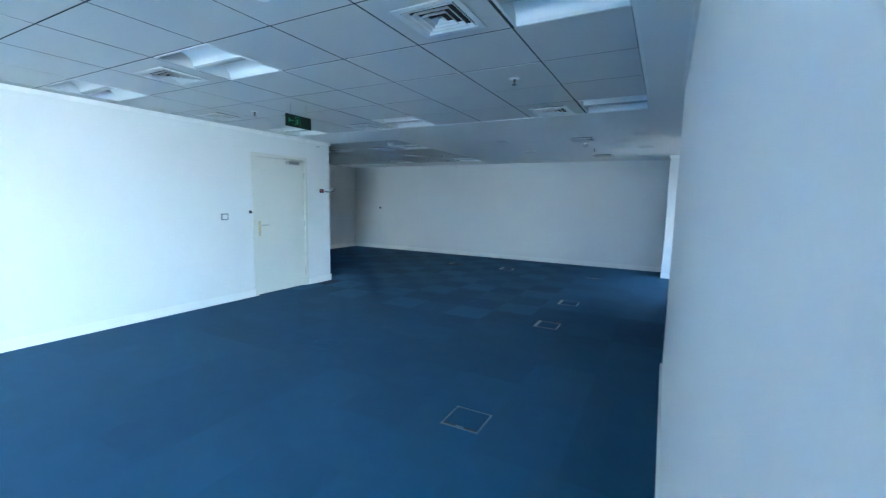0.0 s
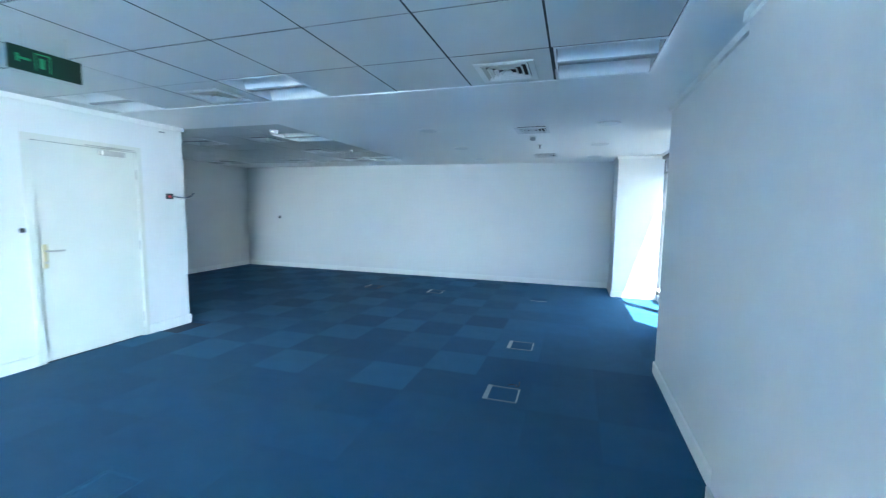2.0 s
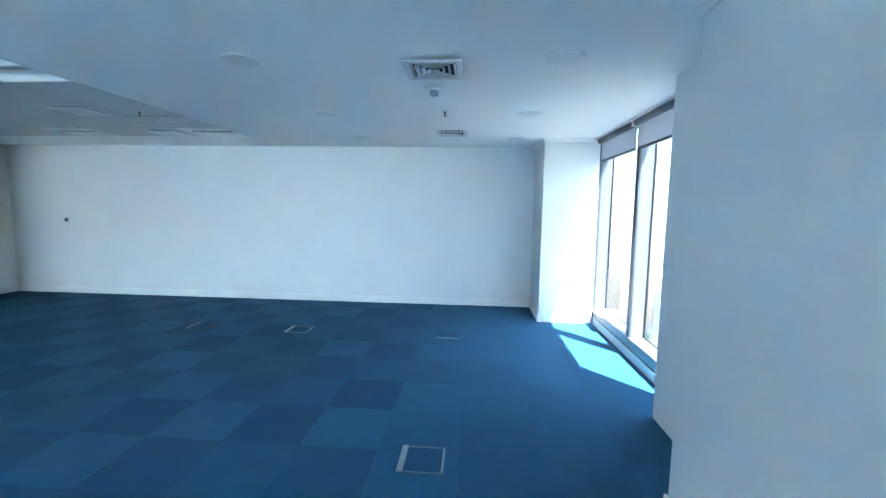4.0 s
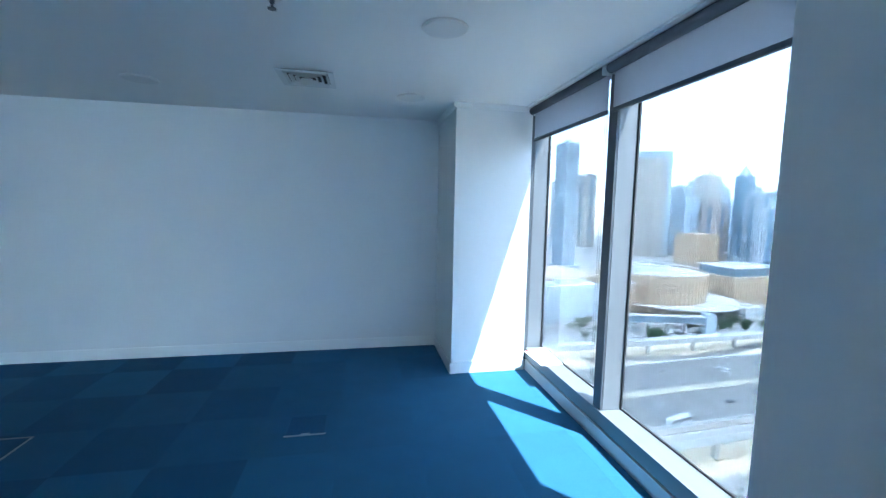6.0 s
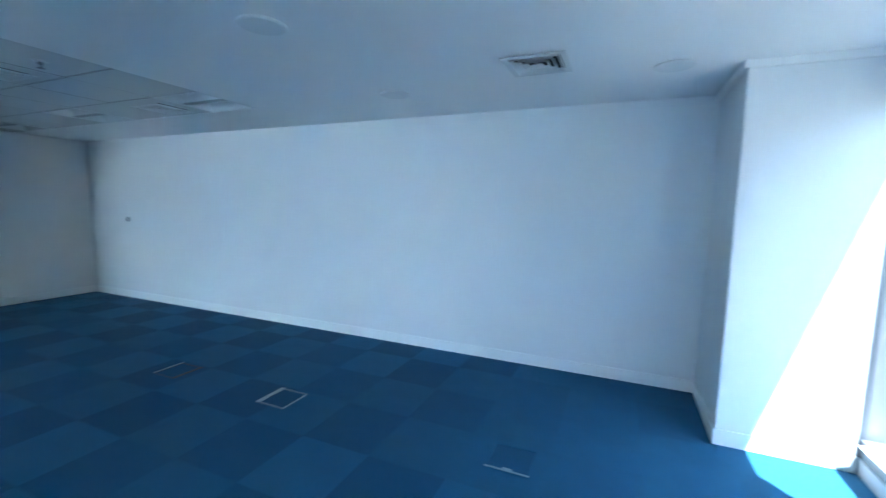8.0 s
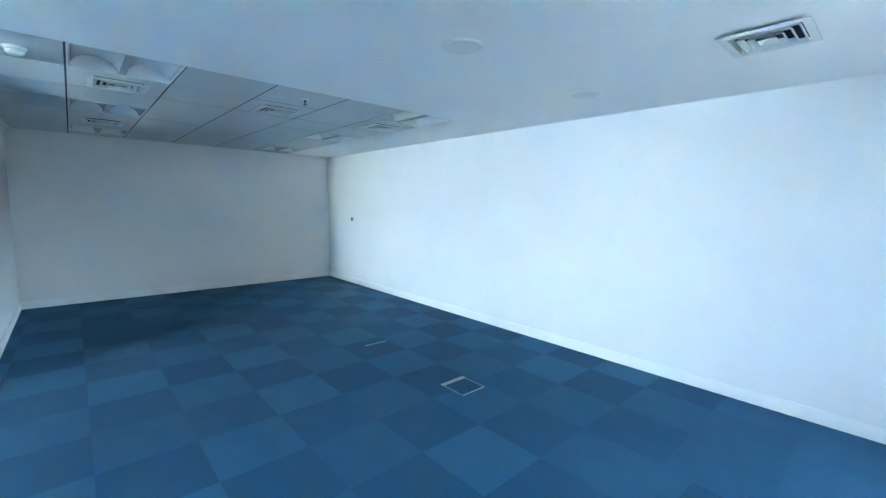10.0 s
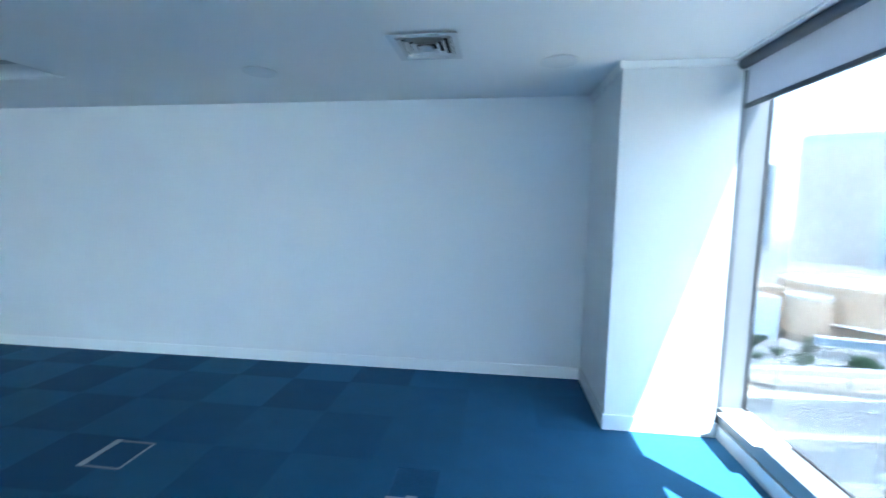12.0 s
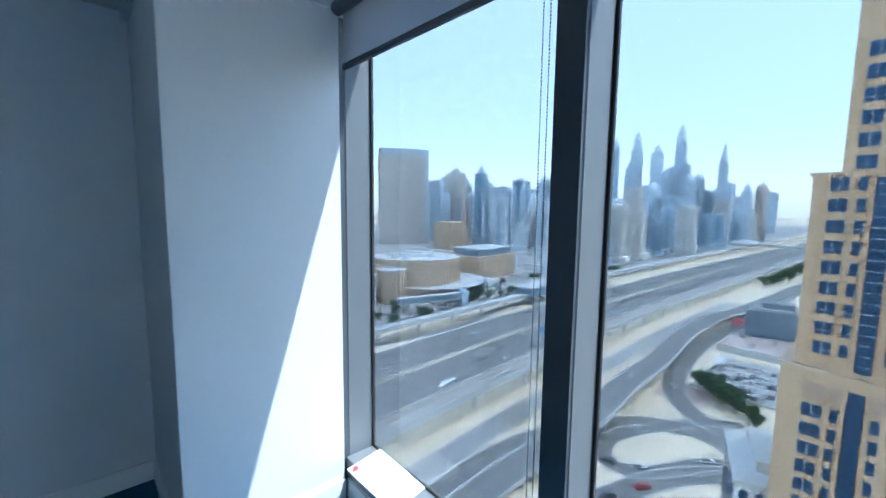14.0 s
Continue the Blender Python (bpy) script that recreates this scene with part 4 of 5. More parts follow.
LB = "hazy {} tower beside the highway"
SPEC = [
    # x, y, w, d, h, turn, materials, floor, bay, band, pier, crown, podium, words
    (242, 469, 18, 16, 159, 15, SLATE, 3.6, 3, 1.2, 0.5, None, 14, "slim slate-blue glass"),
    (495, 860, 30, 26, 160, 20, CREAM, 3.6, 3.5, 0.8, 1.5, None, None, "cream high-rise"),
    (420, 830, 30, 26, 140, 20, HAZE_GREY, 3.6, 4, 0.8, 1.5, None, None, "pale distant"),
    (605, 622, 24, 24, 94, 10, BROWN, 3.4, 4, 1.1, 1.3, None, 10, "brown and white residential"),
    (650, 690, 34, 26, 150, 10, CREAM, 3.4, 4, 0.9, 1.6, [(0.3, 0), (0.25, 8), (0.03, 14)], None, "cream stepped residential"),
    (540, 700, 14, 14, 128, 0, CREAM, 3.6, 4, 1.2, 1.6, [(0.45, 0), (0.6, 4), (0.6, 8), (0.1, 9)], None, "slim cream"),
    (700, 658, 22, 22, 150, 25, BLUE, 3.8, 4, 0.5, 0.4, [(0.5, 0), (0.3, 10), (0.02, 22)], None, "blue glass peaked"),
    (640, 592, 26, 22, 73, 5, BLUE, 3.4, 3, 1.1, 0.4, None, 8, "blue banded residential"),
    (577, 488, 27, 22, 90, 12, WHITE, 3.4, 4.2, 1.0, 1.0, None, 9, "white and blue residential"),
    (662, 515, 24, 24, 128, 12, HAZE, 3.6, 4, 0.9, 0.8, None, None, "pale blue"),
    (610, 548, 22, 22, 112, 4, HAZE_GREY, 3.6, 4, 0.9, 0.8, None, None, "pale grey"),
    (600, 466, 24, 22, 44, 12, WHITE, 3.4, 3, 1.8, 0.6, None, 8, "white stepped office"),
    (622, 430, 24, 18, 86, 12, WHITE, 3.4, 5, 1.1, 1.2, None, 9, "white banded residential"),
    (700, 470, 18, 16, 122, 6, SLATE, 3.6, 4, 0.7, 0.7, DOME, None, "slate"),
    (598, 392, 20, 18, 86, 12, WHITE, 3.4, 4, 1.3, 0.9, None, 9, "white residential"),
    (772, 464, 26, 24, 132, 8, SLATE, 3.6, 4, 0.8, 1.0, DOME, None, "slate domed"),
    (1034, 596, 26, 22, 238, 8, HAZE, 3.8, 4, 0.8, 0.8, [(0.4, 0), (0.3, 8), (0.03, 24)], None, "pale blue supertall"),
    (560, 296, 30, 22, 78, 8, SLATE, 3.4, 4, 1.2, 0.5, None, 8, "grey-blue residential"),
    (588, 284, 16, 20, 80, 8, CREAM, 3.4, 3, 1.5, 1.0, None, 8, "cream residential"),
    (1089, 566, 26, 20, 232, 8, HAZE_GREY, 3.8, 4, 0.8, 0.8, None, None, "pale grey supertall"),
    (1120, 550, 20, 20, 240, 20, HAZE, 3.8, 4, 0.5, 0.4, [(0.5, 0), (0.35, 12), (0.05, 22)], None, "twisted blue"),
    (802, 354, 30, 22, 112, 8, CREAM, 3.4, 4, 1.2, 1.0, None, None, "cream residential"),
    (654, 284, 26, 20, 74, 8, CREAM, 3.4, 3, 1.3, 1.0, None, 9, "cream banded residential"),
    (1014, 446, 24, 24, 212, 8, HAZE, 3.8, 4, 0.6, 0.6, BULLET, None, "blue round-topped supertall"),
    (1006, 452, 14, 14, 180, 8, HAZE_GREY, 3.8, 4, 0.8, 0.8, [(0.7, 0), (0.7, 3), (0.3, 9)], None, "pale grey"),
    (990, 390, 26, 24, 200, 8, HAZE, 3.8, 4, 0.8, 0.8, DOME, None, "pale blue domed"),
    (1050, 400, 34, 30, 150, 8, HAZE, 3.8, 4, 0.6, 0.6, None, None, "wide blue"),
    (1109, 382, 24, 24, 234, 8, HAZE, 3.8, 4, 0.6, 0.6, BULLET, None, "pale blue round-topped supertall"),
    (1120, 372, 16, 16, 182, 8, HAZE_GREY, 3.8, 4, 0.8, 0.9, None, None, "pale grey"),
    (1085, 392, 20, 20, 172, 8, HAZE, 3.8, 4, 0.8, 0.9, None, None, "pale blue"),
    (1151, 352, 20, 24, 148, 14, HAZE_GREY, 3.8, 4, 0.6, 0.6, [(0.5, 0), (0.5, 6), (0.2, 14)], None, "pale grey notched"),
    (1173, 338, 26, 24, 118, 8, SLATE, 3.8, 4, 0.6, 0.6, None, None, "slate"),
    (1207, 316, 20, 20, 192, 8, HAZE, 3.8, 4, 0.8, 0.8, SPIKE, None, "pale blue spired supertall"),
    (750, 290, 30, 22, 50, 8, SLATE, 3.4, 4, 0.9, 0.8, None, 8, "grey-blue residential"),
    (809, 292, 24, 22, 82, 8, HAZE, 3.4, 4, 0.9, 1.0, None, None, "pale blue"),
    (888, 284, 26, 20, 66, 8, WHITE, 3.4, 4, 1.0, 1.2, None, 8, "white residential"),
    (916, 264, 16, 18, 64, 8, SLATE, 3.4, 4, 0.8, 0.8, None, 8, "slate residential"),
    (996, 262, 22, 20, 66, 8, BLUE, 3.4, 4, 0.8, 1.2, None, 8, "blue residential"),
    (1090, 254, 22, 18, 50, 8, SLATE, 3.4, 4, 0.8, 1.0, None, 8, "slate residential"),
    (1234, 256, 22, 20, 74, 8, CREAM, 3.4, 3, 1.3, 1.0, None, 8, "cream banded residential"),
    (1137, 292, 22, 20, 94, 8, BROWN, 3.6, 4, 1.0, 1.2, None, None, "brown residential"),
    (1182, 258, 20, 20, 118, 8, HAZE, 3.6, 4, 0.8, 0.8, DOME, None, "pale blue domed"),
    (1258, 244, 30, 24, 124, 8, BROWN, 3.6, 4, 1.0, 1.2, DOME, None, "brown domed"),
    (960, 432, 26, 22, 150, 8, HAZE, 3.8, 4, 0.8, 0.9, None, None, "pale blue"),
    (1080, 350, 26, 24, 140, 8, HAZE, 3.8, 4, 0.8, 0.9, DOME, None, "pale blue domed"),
    (1140, 424, 28, 24, 168, 8, HAZE_GREY, 3.8, 4, 0.8, 0.9, None, None, "pale grey"),
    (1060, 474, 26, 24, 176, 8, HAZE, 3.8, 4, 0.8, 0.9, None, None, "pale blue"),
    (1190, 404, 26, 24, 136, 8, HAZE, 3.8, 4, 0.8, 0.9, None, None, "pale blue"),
    (905, 480, 24, 22, 128, 8, HAZE_GREY, 3.8, 4, 0.8, 0.9, DOME, None, "pale grey domed"),
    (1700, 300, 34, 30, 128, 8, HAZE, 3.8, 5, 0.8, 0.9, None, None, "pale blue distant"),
    (1500, 420, 40, 30, 95, 8, HAZE_GREY, 3.8, 5, 0.8, 0.9, None, None, "pale grey distant"),
    (1300, 500, 40, 30, 110, 8, HAZE_GREY, 3.8, 5, 0.8, 0.9, None, None, "pale grey distant"),
    (860, 420, 30, 24, 95, 8, SLATE, 3.6, 4, 0.8, 1.0, None, None, "slate"),
    (930, 330, 26, 24, 98, 8, BLUE, 3.6, 4, 0.8, 0.8, None, None, "blue glass"),
    (720, 380, 26, 22, 72, 8, HAZE_GREY, 3.4, 4, 0.9, 1.0, None, None, "pale grey"),
    (840, 330, 20, 20, 58, 8, BLUE, 3.4, 4, 0.9, 0.8, None, None, "blue glass"),
    (900, 640, 40, 30, 120, 8, HAZE_GREY, 3.8, 5, 0.8, 0.9, None, None, "pale grey distant"),
    (760, 560, 26, 24, 100, 8, HAZE_GREY, 3.6, 4, 0.8, 0.9, None, None, "pale grey"),
]
for x, y, w, d, h, rz, ms, fh, bay, band, pr, crown, base, words in SPEC:
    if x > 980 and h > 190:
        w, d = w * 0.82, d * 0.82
    tower(x, y, w, d, h, rz, ms[0], ms[1], fh, bay, band, pr, 1.0 if x < 900 else 0.6, LB.format(words), crown, base, stripe=STRIPE if (band < 1.15 and x < 1100 and crown is None) else None)

rr = random.Random(77)
for i in range(46):
    x = rr.uniform(560, 1700)
    y = rr.uniform(300, 760) if x < 1000 else rr.uniform(300, 620)
    if any(abs(x - s_[0]) < 28 and abs(y - s_[1]) < 28 for s_ in SPEC) or (x < 620 and y > 480):
        continue
    h = rr.uniform(45, 105) if x < 900 else rr.uniform(55, 150)
    w = rr.uniform(18, 30)
    ms, word = rr.choice(((WHITE, "white residential"), (HAZE_GREY, "pale grey"), (HAZE, "pale blue"), (CREAM, "cream residential"), (SLATE, "slate"), (HAZE, "pale blue")))
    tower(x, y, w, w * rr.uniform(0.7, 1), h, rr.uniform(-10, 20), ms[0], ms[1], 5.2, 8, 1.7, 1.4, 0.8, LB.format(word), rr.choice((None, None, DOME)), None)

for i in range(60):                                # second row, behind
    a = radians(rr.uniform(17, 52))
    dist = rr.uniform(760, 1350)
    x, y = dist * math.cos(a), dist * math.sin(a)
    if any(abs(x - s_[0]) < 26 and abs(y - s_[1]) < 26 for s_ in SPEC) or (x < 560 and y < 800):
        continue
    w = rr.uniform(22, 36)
    ms, word = rr.choice(((HAZE_GREY, "pale grey"), (HAZE, "pale blue"), (CREAM, "cream residential"), (WHITE, "white residential"), (HAZE, "pale blue")))
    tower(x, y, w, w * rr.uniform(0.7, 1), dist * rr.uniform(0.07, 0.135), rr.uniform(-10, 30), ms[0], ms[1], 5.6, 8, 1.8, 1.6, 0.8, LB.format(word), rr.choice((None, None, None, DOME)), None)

# hotel slab tower
hot = tower(500, 690, 88, 26, 176, -24, mat("hotel_glass", (0.20, 0.21, 0.23), 0.4, vary=0.1, scale=0.08), mat("hotel_cladding", (0.64, 0.58, 0.50), 0.8, vary=0.05, scale=0.05), 5.4, 5.8, 1.8, 3.0, 0.8, "large beige hotel tower with a blue glass edge", None, None, "hotel_tower", "hotel")
part("glass_fin", boxes([(44.8, 52, -14, 14, 0, 189), (-44, 44.8, -14, -13.4, 178, 188), (-44, 44.8, 13.4, 14, 178, 188), (-45, 44.8, -14, 14, 188, 189)]), HAZE[0], hot, "blue glass fin and top frame")

# shopping centre
def fin_ring(r, z0, z1, n):
    """Upright fins round a drum of radius r."""
    out = []
    for i in range(n):
        a = 2 * math.pi * i / n
        c, q = math.cos(a), math.sin(a)
        p = [(c * r - q * 0.7, q * r + c * 0.7), (c * (r + 1.2) - q * 0.7, q * (r + 1.2) + c * 0.7), (c * (r + 1.2) + q * 0.7, q * (r + 1.2) - c * 0.7), (c * r + q * 0.7, q * r - c * 0.7)]
        v = [(px, py, z0) for px, py in p] + [(px, py, z1) for px, py in p]
        out.append((v, [(0, 1, 2, 3)[::-1], (4, 5, 6, 7), (0, 1, 5, 4), (1, 2, 6, 5), (2, 3, 7, 6), (3, 0, 4, 7)]))
    return merge(*out)


bay_ = thing("mall_bay", "smaller round tan mall bay with vertical fins beside the drum", "mall", "shopping centre", (194, 285, G))
part("wall", lathe([(10.5, 0), (10.5, 26), (10, 26.5)], 40), TANKR, bay_)
part("fin", fin_ring(10.5, 5, 23, 20), TANL, bay_, kind="stuff")
part("roof", lathe([(11.6, 26.5), (11.6, 28), (10.4, 28), (10.4, 27)], 40), ROOFW, bay_)
drum = thing("mall_drum", "round tan shopping centre building with vertical fins", "mall", "shopping centre", (245, 318, G))
part("wall", lathe([(42, 0), (42, 30), (40.5, 30.5)], 64), TANKR, drum)
part("fin", fin_ring(42, 9, 27, 72), TANL, drum, kind="stuff")
part("parapet_ring", lathe([(43.4, 30.5), (43.4, 32.5), (42.2, 32.5), (42.2, 31)], 64), TANL, drum)
part("roof", lathe([(42, 31), (18, 32.5), (17, 35), (15, 35.5)], 48), ROOFW, drum, "white roof with a round raised skylight")
part("skylight_rim", lathe([(14, 35.5), (14, 37), (12, 37), (12, 35.6)], 40), KERB, drum)
part("canopy", lathe([(30, 8), (52, 8.2), (53, 9.2), (30, 10)], 48, (12, -8, 0)), ROOFW, drum, "white entrance canopy")
for i, (x, y, w, d, z) in enumerate(((-20, 12, 9, 5, 5), (-28, -4, 6, 6, 4), (-8, 24, 12, 5, 4), (14, 20, 8, 6, 5), (24, 8, 5, 8, 3), (-24, -18, 6, 5, 3))):
    part("roof_plant", boxes([(x - w / 2, x + w / 2, y - d / 2, y + d / 2, 31.5, 32 + z)]), ROOFW, drum, "white rooftop plant")


def finned_block(x, y, w, d, h, rz, label, roof_part=True):
    b = thing("mall_block", label, "mall", "shopping centre", (x, y, G), rz)
    part("wall", boxes([(-w / 2, w / 2, -d / 2, d / 2, 0, h)]), TANKR, b)
    f = []
    n = int(w / 3)
    for i in range(n + 1):
        c = -w / 2 + w * i / n
        f += [(c - 0.6, c + 0.6, -d / 2 - 1, -d / 2, 5, h - 3), (c - 0.6, c + 0.6, d / 2, d / 2 + 1, 5, h - 3)]
    n = int(d / 3)
    for i in range(n + 1):
        c = -d / 2 + d * i / n
        f += [(-w / 2 - 1, -w / 2, c - 0.6, c + 0.6, 5, h - 3), (w / 2, w / 2 + 1, c - 0.6, c + 0.6, 5, h - 3)]
    part("fin", boxes(f), TANL, b, kind="stuff")
    part("parapet", boxes([(-w / 2 - 1, w / 2 + 1, -d / 2 - 1, d / 2 + 1, h, h + 1)]), TANL, b)
    if roof_part:
        part("upper_storey", boxes([(-w / 2 + 4, w / 2 - 4, -d / 2 + 4, d / 2 - 4, h + 1, h + 8)]), SLATE[0], b, "dark glazed upper storey")
        part("roof", boxes([(-w / 2 + 2, w / 2 - 2, -d / 2 + 2, d / 2 - 2, h + 8, h + 9)]), ROOFW, b, "flat white roof")
    return b


finned_block(352, 330, 66, 44, 24, 4, "tan finned mall hall with a glazed upper storey and white roof")
finned_block(155, 330, 70, 60, 28, 10, "tan finned mall wing with white rooftop plant", False)
finned_block(515, 560, 44, 40, 48, 4, "tan windowless block beside the hotel", False)
low = tower(150, 285, 44, 20, 26, 8, HAZE_GREY[0], HAZE_GREY[1], 3.4, 5, 1.6, 0.6, 0.4, "low pale banded office building", None, None, "office_block", "low offices")

rr = random.Random(5)
for i in range(60):
    x, y = rr.uniform(100, 1100), rr.uniform(262, 430)
    w, d, h = rr.uniform(10, 30), rr.uniform(8, 22), rr.uniform(4, 13)
    if (x - 245) ** 2 + (y - 318) ** 2 < 4200 or (abs(x - 352) < 50 and abs(y - 330) < 38) or (abs(x - 155) < 60 and abs(y - 325) < 55):
        continue
    b = thing("low_building", "low white flat-roofed service building", "building", "low buildings", (x, y, G), rr.uniform(0, 14))
    part("wall", boxes([(-w / 2, w / 2, -d / 2, d / 2, 0, h)]), WHITE[1] if i % 3 else CREAM[1], b)
    part("roof", boxes([(-w / 2 - 0.3, w / 2 + 0.3, -d / 2 - 0.3, d / 2 + 0.3, h, h + 0.6), (-w / 4, w / 8, -d / 4, d / 8, h + 0.6, h + 2.2)]), ROOFW, b)
    part("window_band", boxes([(-w / 2 - 0.06, w / 2 + 0.06, -d / 2 - 0.06, d / 2 + 0.06, h * 0.45, h * 0.62)]), SLATE[0], b)

# metro station, footbridge and shaded platforms
stn = thing("metro_station", "long white-roofed metro platform shelter beside the highway", "station", at=(300, 214, G), rz=4)
part("roof", boxes([(-26, 26, -9, 9, 13, 13.8)]), ROOFW, stn)
part("wall", boxes([(-25, 25, -8, 8, 6, 13)]), SLATE[0], stn)
fb_ = thing("footbridge", "enclosed glazed footbridge to the metro station", "footbridge", at=(214, 240, G), rz=-14)
part("deck", boxes([(-40, 12, -2.5, 2.5, 7, 7.8)]), KERB, fb_)
part("enclosure", boxes([(-40, 12, -2.3, 2.3, 7.8, 11.5)]), SLATE[0], fb_)
part("roof", boxes([(-40, 12, -2.7, 2.7, 11.5, 12.1)]), ROOFW, fb_)
part("tower_lift", boxes([(12, 18, -4, 4, 0, 14)]), SLATE[1], fb_)
for x in (-36, -24, -12, 0):
    part("pier", boxes([(x - 0.6, x + 0.6, -1.5, 1.5, 0, 7)]), KERB, fb_)
fb2_ = thing("footbridge", "white curved footbridge across the highway", "footbridge", at=(960, 150, G), rz=75)
part("deck", boxes([(-110, 60, -4, 4, 9, 14)]), ROOFW, fb2_)
part("station", lathe([(20, 8), (24, 12), (18, 17), (6, 19)], 20, (62, 0, 0)), ROOFW, fb2_)

# dark parking building, decks and white building
dk = tower(322, 54, 24, 30, 18, 12, SLATE[0], mat("grey_louvre", (0.20, 0.22, 0.24), 0.7), 2.2, 12, 0.8, 0.5, 0.3, "dark grey louvred car park building", None, None, "car_park", "car park")
part("roof_sheet", boxes([(-9, 9, -12, 12, 19.2, 19.8)]), PALE, dk)
deck = thing("parking_deck", "low concrete parking deck with a pale pinkish top", "parking deck", at=(300, 58, G))
part("deck", boxes([(-28, 30, -16, 14, 0, 3.0)]), mat("pink_paving", (0.55, 0.44, 0.38), 0.9, vary=0.12, scale=0.1), deck)
part("parapet", boxes([(-28.4, -28, -16, 14, 0, 4), (-28, 30, 14, 14.4, 0, 4)]), KERB, deck)
tagged(structure("parking_lot", boxes([(207, 262, 34, 66, G - 0.3, G + 0.12)]), PALE, "pale paved car park"), kind="structure")
structure("parking_lot_wall", boxes([(206.5, 207, 34, 66, G, G + 1.2)]), KERB)
structure("pink_verge", boxes([(186, 206, 54, 74, G - 0.3, G + 0.045)]), mat("pink_verge", (0.52, 0.38, 0.33), 0.9, vary=0.15, scale=0.1), "pinkish paved verge")
cp = thing("parking_canopy", "white car park shade canopy", "canopy", at=(246, 63, G))
part("roof", boxes([(-9, 9, -2.5, 2.5, 3.2, 3.5)]), ROOFW, cp)
for x in (-8, 0, 8):
    part("post", boxes([(x - 0.1, x + 0.1, -0.1, 0.1, 0, 3.2)]), KERB, cp)
rs = thing("red_shade", "red fabric shade beside the parking deck", "shade", at=(336, 76, G))
part("fabric", lathe([(5, 3), (3, 4.5), (0.3, 7)], 5), CARR, rs)
part("pole", boxes([(-0.1, 0.1, -0.1, 0.1, 0, 3)]), KERB, rs)

wb = thing("white_office", "white flat-roofed office block with vertical glass fins", "office block", at=(112, 20, G), rz=18)
part("wall", boxes([(-11, 11, -9, 9, 0, 25)]), WHITE[1], wb)
part("roof", boxes([(-11.4, 11.4, -9.4, 9.4, 25, 26), (-6, 10, -7, 5, 26, 28.5)]), ROOFW, wb)
for i in range(7):
    part("window_strip", boxes([(-11.12, -11, -8.2 + i * 2.5, -6.9 + i * 2.5, 3, 24)]), BLUEG, wb, "vertical glass strip")
for i in range(8):
    part("window_strip", boxes([(-10 + i * 2.6, -8.6 + i * 2.6, 9, 9.12, 3, 24)]), BLUEG, wb)

# the tan stone tower close by
tt = thing("stone_tower", "tall tan stone tower with stepped shoulders and blue glass windows", "tower", at=(95, 0, 0))
part("wall", boxes([(0, 30, -30, 14.2, G, 60)]), TANW, tt, "smooth tan stone wall")
part("shoulder", boxes([(0.0, 28, 14.2, 17.6, G, 6.9)]), TANW, tt)
part("shoulder", boxes([(-0.8, 0.0, -30, 17.6, G, -26.4), (-0.8, 28, 17.6, 19.3, G, -26.4)]), TANW, tt)
part("coping", boxes([(-0.5, 28.5, 14.2, 18.1, 6.9, 7.5)]), TANL, tt)
part("coping", boxes([(-1.2, 28.5, 13.0, 19.7, -26.4, -25.8)]), TANL, tt)


def tan_window(y0, y1, z0, z1, x):
    w = part("window", boxes([(x - 0.10, x, y0, y1, z0, z1)]), PANEF, tt, "recessed blue glass window")
    n = 2 if y1 - y0 > 1.4 else 1
    for i in range(n):
        a = y0 + (y1 - y0) * i / n
        b = y0 + (y1 - y0) * (i + 1) / n
        part("pane", boxes([(x - 0.16, x - 0.10, a + 0.08, b - 0.08, z0 + 0.08, z0 + (z1 - z0) * 0.30), (x - 0.16, x - 0.10, a + 0.08, b - 0.08, z0 + (z1 - z0) * 0.30 + 0.08, z1 - 0.08)]), BLUEG, w)


for k in range(22):
    zt = 27.5 - 3.47 * k
    if zt < -24:
        break
    if zt > 7:
        tan_window(10.2, 12.7, zt - 2.3, zt, 0)
        continue
    tan_window(13.1, 15.5, zt - 2.3, zt, 0)
    tan_window(10.95, 12.1, zt - 2.3, zt, 0)
    tan_window(5.6, 6.9, zt - 2.3, zt, 0)
for k in range(13):
    zt = -32.2 - 3.5 * k
    tan_window(13.2, 16.0, zt - 2.4, zt, -0.8)
    tan_window(11.2, 12.3, zt - 2.4, zt, -0.8)
    tan_window(6.3, 7.5, zt - 2.4, zt, -0.8)
part("glass_strip", boxes([(-0.12, 0, 8.0, 10.1, -25.4, 6.5)]), BLUEG, tt, "tall blue glass strip")
part("glass_strip", boxes([(-0.92, -0.8, 8.3, 10.4, G, -28.6)]), BLUEG, tt)
bars = []
for k in range(19):
    z = 5.5 - 1.75 * k
    bars.append((-0.2, -0.12, 8.0, 10.1, z, z + 0.10))
part("glazing_bar", boxes(bars), SLATE[1], tt, kind="stuff")

for y0, y1, z0, z1, x in ((12.45, 12.75, -25.4, 6.9, 0), (10.3, 10.6, -25.4, 6.9, 0), (7.2, 7.6, -25.4, 6.9, 0), (16.2, 17.6, -25.4, 6.9, 0), (12.45, 12.8, G, -30, -0.8), (10.6, 11.0, G, -30, -0.8), (7.7, 8.1, G, -30, -0.8)):
    part("pilaster", boxes([(x - 0.45, x, y0, y1, z0, z1)]), TANW, tt)
for y0, y1 in ((13.2, 16.0), (10.9, 12.3), (5.6, 7.6)):
    part("panel", boxes([(-0.95, -0.8, y0, y1, -31.2, -28.6)]), mat("brown_panel", (0.42, 0.30, 0.22), 0.8), tt, "darker stone panel")

# ---- vehicles ----


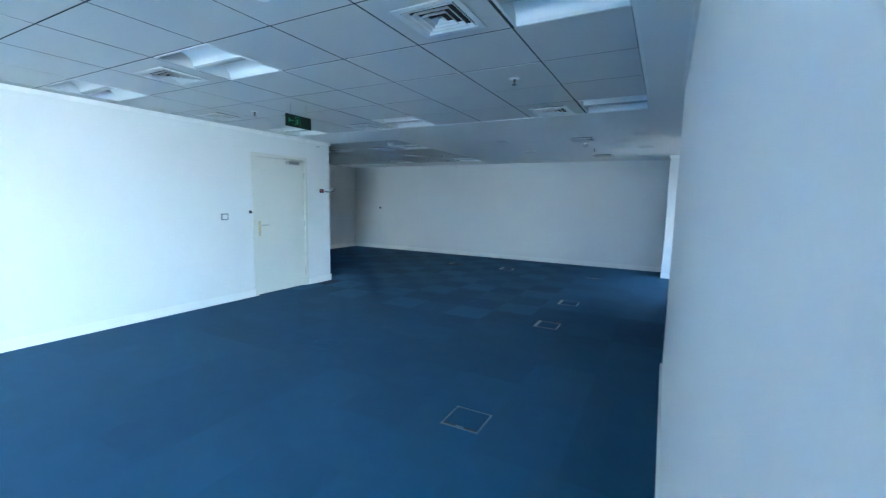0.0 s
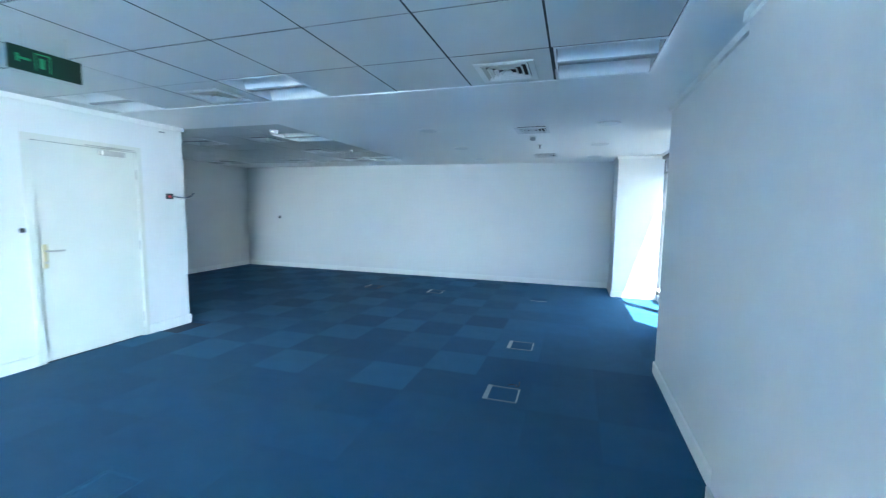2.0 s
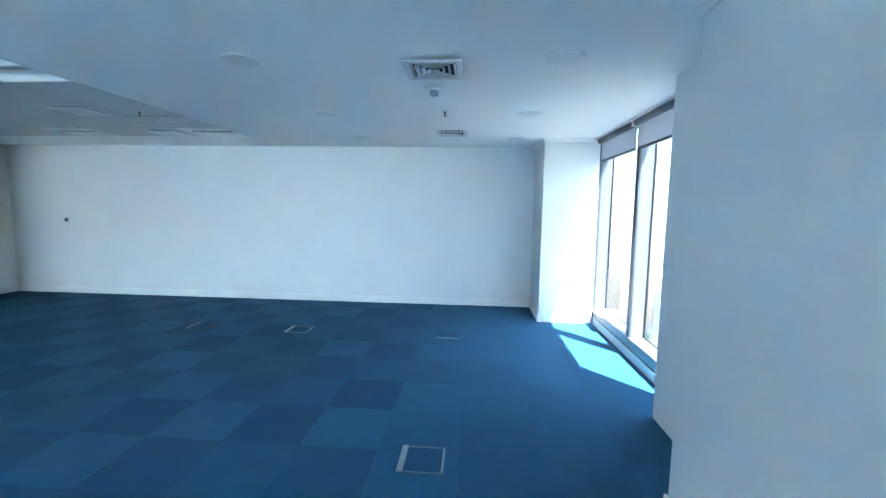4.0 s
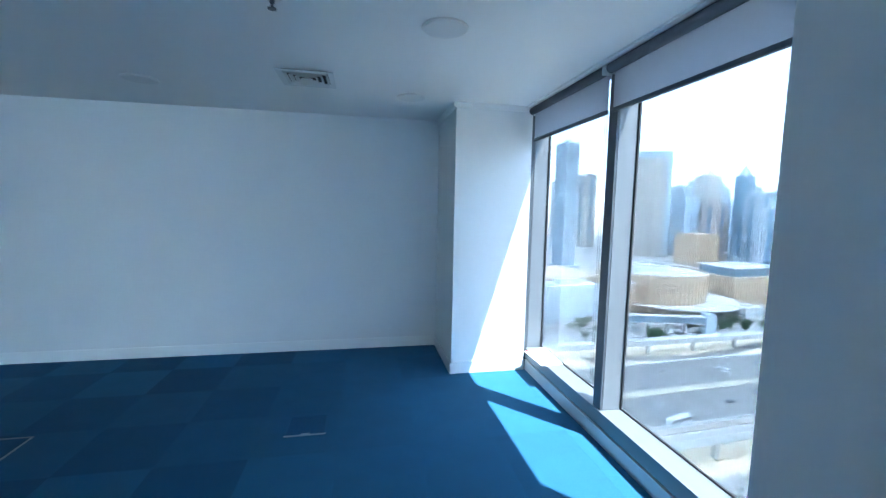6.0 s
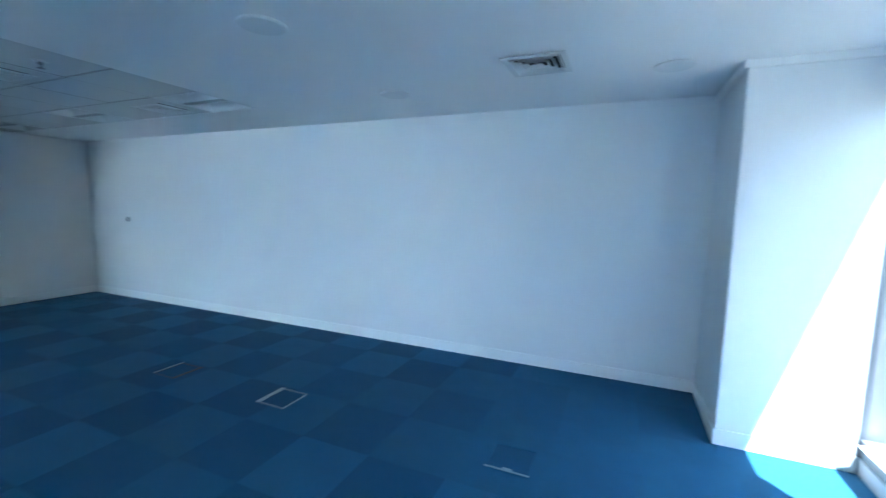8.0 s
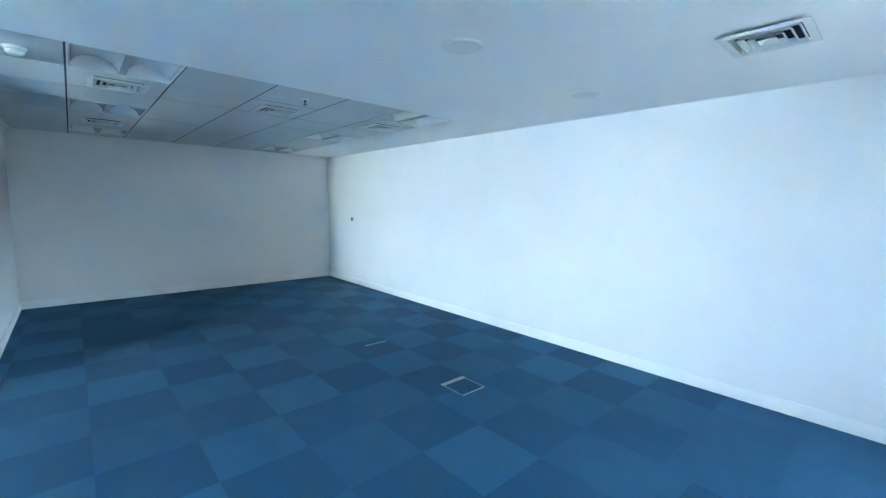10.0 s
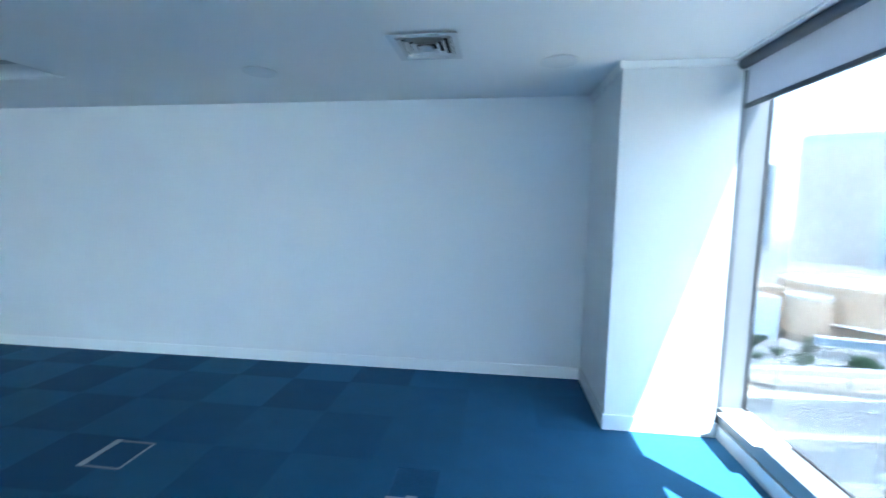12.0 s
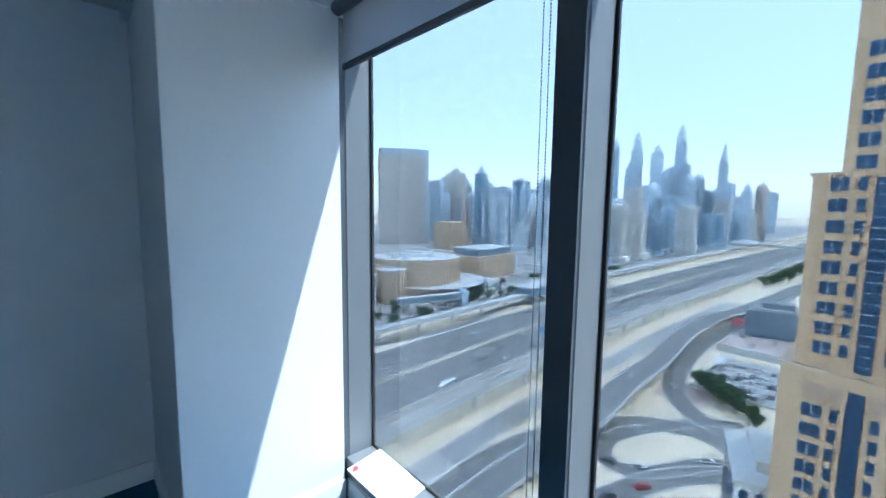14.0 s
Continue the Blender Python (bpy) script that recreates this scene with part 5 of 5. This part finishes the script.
def car(material, label, bus=False):
    c = thing("bus" if bus else "car", label, "bus" if bus else "car", "vehicles on the roads")
    if bus:
        part("body", bevelled(-5.5, 5.5, -1.25, 1.25, 0.4, 3.1, 0.15), material, c)
        part("windows", boxes([(-5.2, 5.3, -1.27, 1.27, 1.6, 2.4)]), CARB, c, "dark window band")
        spots, r = ((-3.6, -1.1), (-3.6, 1.1), (3.6, -1.1), (3.6, 1.1)), 0.5
    else:
        bm = bevelled(-2.3, 2.3, -0.92, 0.92, 0.32, 0.92, 0.12)
        part("body", bm, material, c)
        v, f = [], []
        for x, y, z in ((-1.6, 0.84, 0.9), (1.1, 0.84, 0.9), (0.5, 0.68, 1.45), (-1.2, 0.68, 1.45)):
            v += [(x, -y, z), (x, y, z)]
        f = [(0, 2, 3, 1), (2, 4, 5, 3), (4, 6, 7, 5), (6, 0, 1, 7), (0, 6, 4, 2), (1, 3, 5, 7)]
        part("windows", (v, f), CARB, c, "dark windows")
        part("roof", bevelled(-1.2, 0.5, -0.67, 0.67, 1.44, 1.50, 0.02), material, c)
        spots, r = ((-1.4, -0.85), (-1.4, 0.85), (1.4, -0.85), (1.4, 0.85)), 0.33
    for x, y in spots:
        w = part("wheel", lathe([(r, -0.1), (r, 0.1)], 10), TYRE, c)
        w.matrix_basis = pose(x, y, r, 90, 0, 0)
    return c


kinds = [car(CARW, "white passenger car on the road"), car(CARG, "dark grey car on the road"), car(CARR, "red car on the road")]
bus = car(CARW, "white coach on the road", True)
used = [False] * 4


def put(k, x, y, z, rz):
    """Places the first of a kind, or a copy of it."""
    src = (kinds + [bus])[k]
    if used[k]:
        copy_thing(src, pose(x, y, z, 0, 0, rz))
    else:
        src.matrix_basis = pose(x, y, z, 0, 0, rz)
        used[k] = True


rr = random.Random(21)
ks = [q for q in range(len(hw) - 1) if 40 < hw[q].x < 1300]
for i in range(105):
    q = rr.choice(ks[:len(ks) * 2 // 3] if i % 3 else ks)
    way = hw[q + 1] - hw[q]
    s = Vector((-way.y, way.x, 0)).normalized()
    lane = rr.choice((-23.1, -19.4, -15.7, -12.0, -8.3, 8.3, 12.0, 15.7, 19.4, 23.1))
    p = hw[q] + way * rr.random() + s * lane
    put(rr.choice((0, 0, 0, 0, 1, 1)), p.x, p.y, G + 0.11, math.degrees(math.atan2(way.y, way.x)) + (180 if lane > 0 else 0))
put(3, 238, 148, G + 0.11, 5)
put(3, 120, 136, G + 0.11, 12)
for k, x, y, z, rz in ((0, 176, 79.2, G + 8.15, 12), (2, 119, 50.5, G + 0.1, -30), (1, 108, 55.5, G + 0.1, -20), (1, 123.5, 63, G + 0.1, 100), (0, 127.5, 55.5, G + 0.1, -45),
                       (0, 150, 66, G + 0.1, -25), (0, 225, 100, G + 0.1, 0), (0, 205, 98, G + 0.1, 60), (1, 262, 86, G + 7.7, 8), (0, 200, 70, G + 0.1, 45), (0, 240, 79, G + 0.1, 10),
                       (0, 147, 42, G + 0.1, -50), (0, 300, 80, G + 0.1, 0), (0, 128, 97, G + 0.1, 20)):
    put(k, x, y, z, rz)
for row, (x0, y0, n) in enumerate(((212, 40, 7), (219, 38, 9), (231, 37, 9), (238, 38, 8), (250, 37, 9), (214, 58, 3), (226, 60, 4))):
    for i in range(n):
        if rr.random() < 0.8:
            put(rr.choice((0, 0, 1)), x0 + rr.uniform(-0.2, 0.2), y0 + i * 2.6, G + 0.13, rr.choice((0, 180)))
for i in range(10):
    put(rr.choice((0, 1)), 280 + rr.uniform(0, 40), rr.choice((50, 58, 66)), G + 3.02, 0)
for i in range(40):
    put(0 if i % 4 else 1, rr.uniform(90, 500), rr.choice((229, 234, 239, 250)), G + 0.06, rr.choice((0, 90)))


def street_lamp():
    s = thing("street_lamp", "tall thin grey street lamp", "street lamp", "street lamps")
    part("pole", lathe([(0.14, 0), (0.07, 12)], 6), KERB, s)
    part("arm", boxes([(-2, 2, -0.06, 0.06, 11.9, 12.05)]), KERB, s)
    part("lantern", boxes([(-2.6, -1.8, -0.15, 0.15, 11.85, 12.0), (1.8, 2.6, -0.15, 0.15, 11.85, 12.0)]), KERB, s, kind="stuff")
    return s


lamp = street_lamp()
for q in ks[::3]:
    copy_thing(lamp, pose(hw[q].x, hw[q].y, G + 0.3, 0, 0, 90))
for x, y in ((101, 92), (120, 84), (146, 70), (185, 86), (230, 90), (290, 95)):
    copy_thing(lamp, pose(x, y, G, 0, 0, 40))
lamp.matrix_basis = pose(80, 92, G, 0, 0, 70)
sg = thing("road_sign", "blue overhead road sign at the highway", "road sign", at=(208, 146, G))
part("panel", boxes([(-4, 4, -0.2, 0.2, 6, 9)]), BLUES, sg)
part("post", boxes([(-3.5, -3.2, 0.2, 0.5, 0, 9), ]), KERB, sg)
part("post", boxes([(3.2, 3.5, 0.2, 0.5, 0, 9)]), KERB, sg)


# ---- carpet tiles ----
fl = structure("floor", boxes([(XN, 1.54, YN, 8.455, -0.006, -0.004)]), CARPET_U, "dark blue carpet tiles, pile sheen and daylight put into two tones")
rnd = random.Random(4)
piece = {}
for key, m_ in (("a", CARPET_L), ("b", CARPET_D)):
    me = mesh_of("carpet_tile", boxes([(-0.2498, 0.2498, -0.2498, 0.2498, -0.004, 0.0)]), m_)
    piece[key] = me


def clear_rects(x0, x1, y0, y1):
    """The part of a tile that lies on the room's floor, or None."""
    x0, x1, y0, y1 = max(x0, XW), min(x1, 1.54), max(y0, YB), min(y1, YF)
    if y1 <= YD and x1 > XD:
        x0 = max(x0, XD)
    if y1 <= YD and x1 <= XD:
        return None
    if y0 < YD < y1 and x0 < XD:
        y0 = YD
    return (x0, x1, y0, y1) if x1 - x0 > 0.02 and y1 - y0 > 0.02 else None


rest = {"a": [], "b": []}
count = 0
for i in range(-16, 5):
    for j in range(-13, 19):
        x0, y0 = -0.1 + 0.5 * i, 0.4 + 0.5 * j
        r = clear_rects(x0, x0 + 0.5, y0, y0 + 0.5)
        if not r:
            continue
        even = (i + j) % 2 == 0
        key = "a" if even else "b"
        if rnd.random() < 0.10:
            key = "b"
        # daylight put into the tone: light tiles beside the window, dark farther back
        if y0 < 3.8:
            key = "b"
        elif x0 > -0.7:
            key = "a" if y0 > 4.4 else "b"
        whole = r[1] - r[0] > 0.49 and r[3] - r[2] > 0.49
        if whole and y0 > -0.5 and count < 300:
            ob = new("carpet_tile", piece[key])
            ob.parent = fl
            ob.location = (x0 + 0.25, y0 + 0.25, rnd.uniform(-0.0002, 0.0002))
            ob.rotation_euler = (0, 0, radians(rnd.uniform(-0.03, 0.03)))
            count += 1
        else:
            rest[key].append((r[0] + 0.0007, r[1] - 0.0007, r[2] + 0.0007, r[3] - 0.0007, -0.004, 0.0))
part("carpet_tiles_rest", boxes(rest["a"]), CARPET_L, fl, kind="stuff")
part("carpet_tiles_rest", boxes(rest["b"]), CARPET_D, fl, kind="stuff")
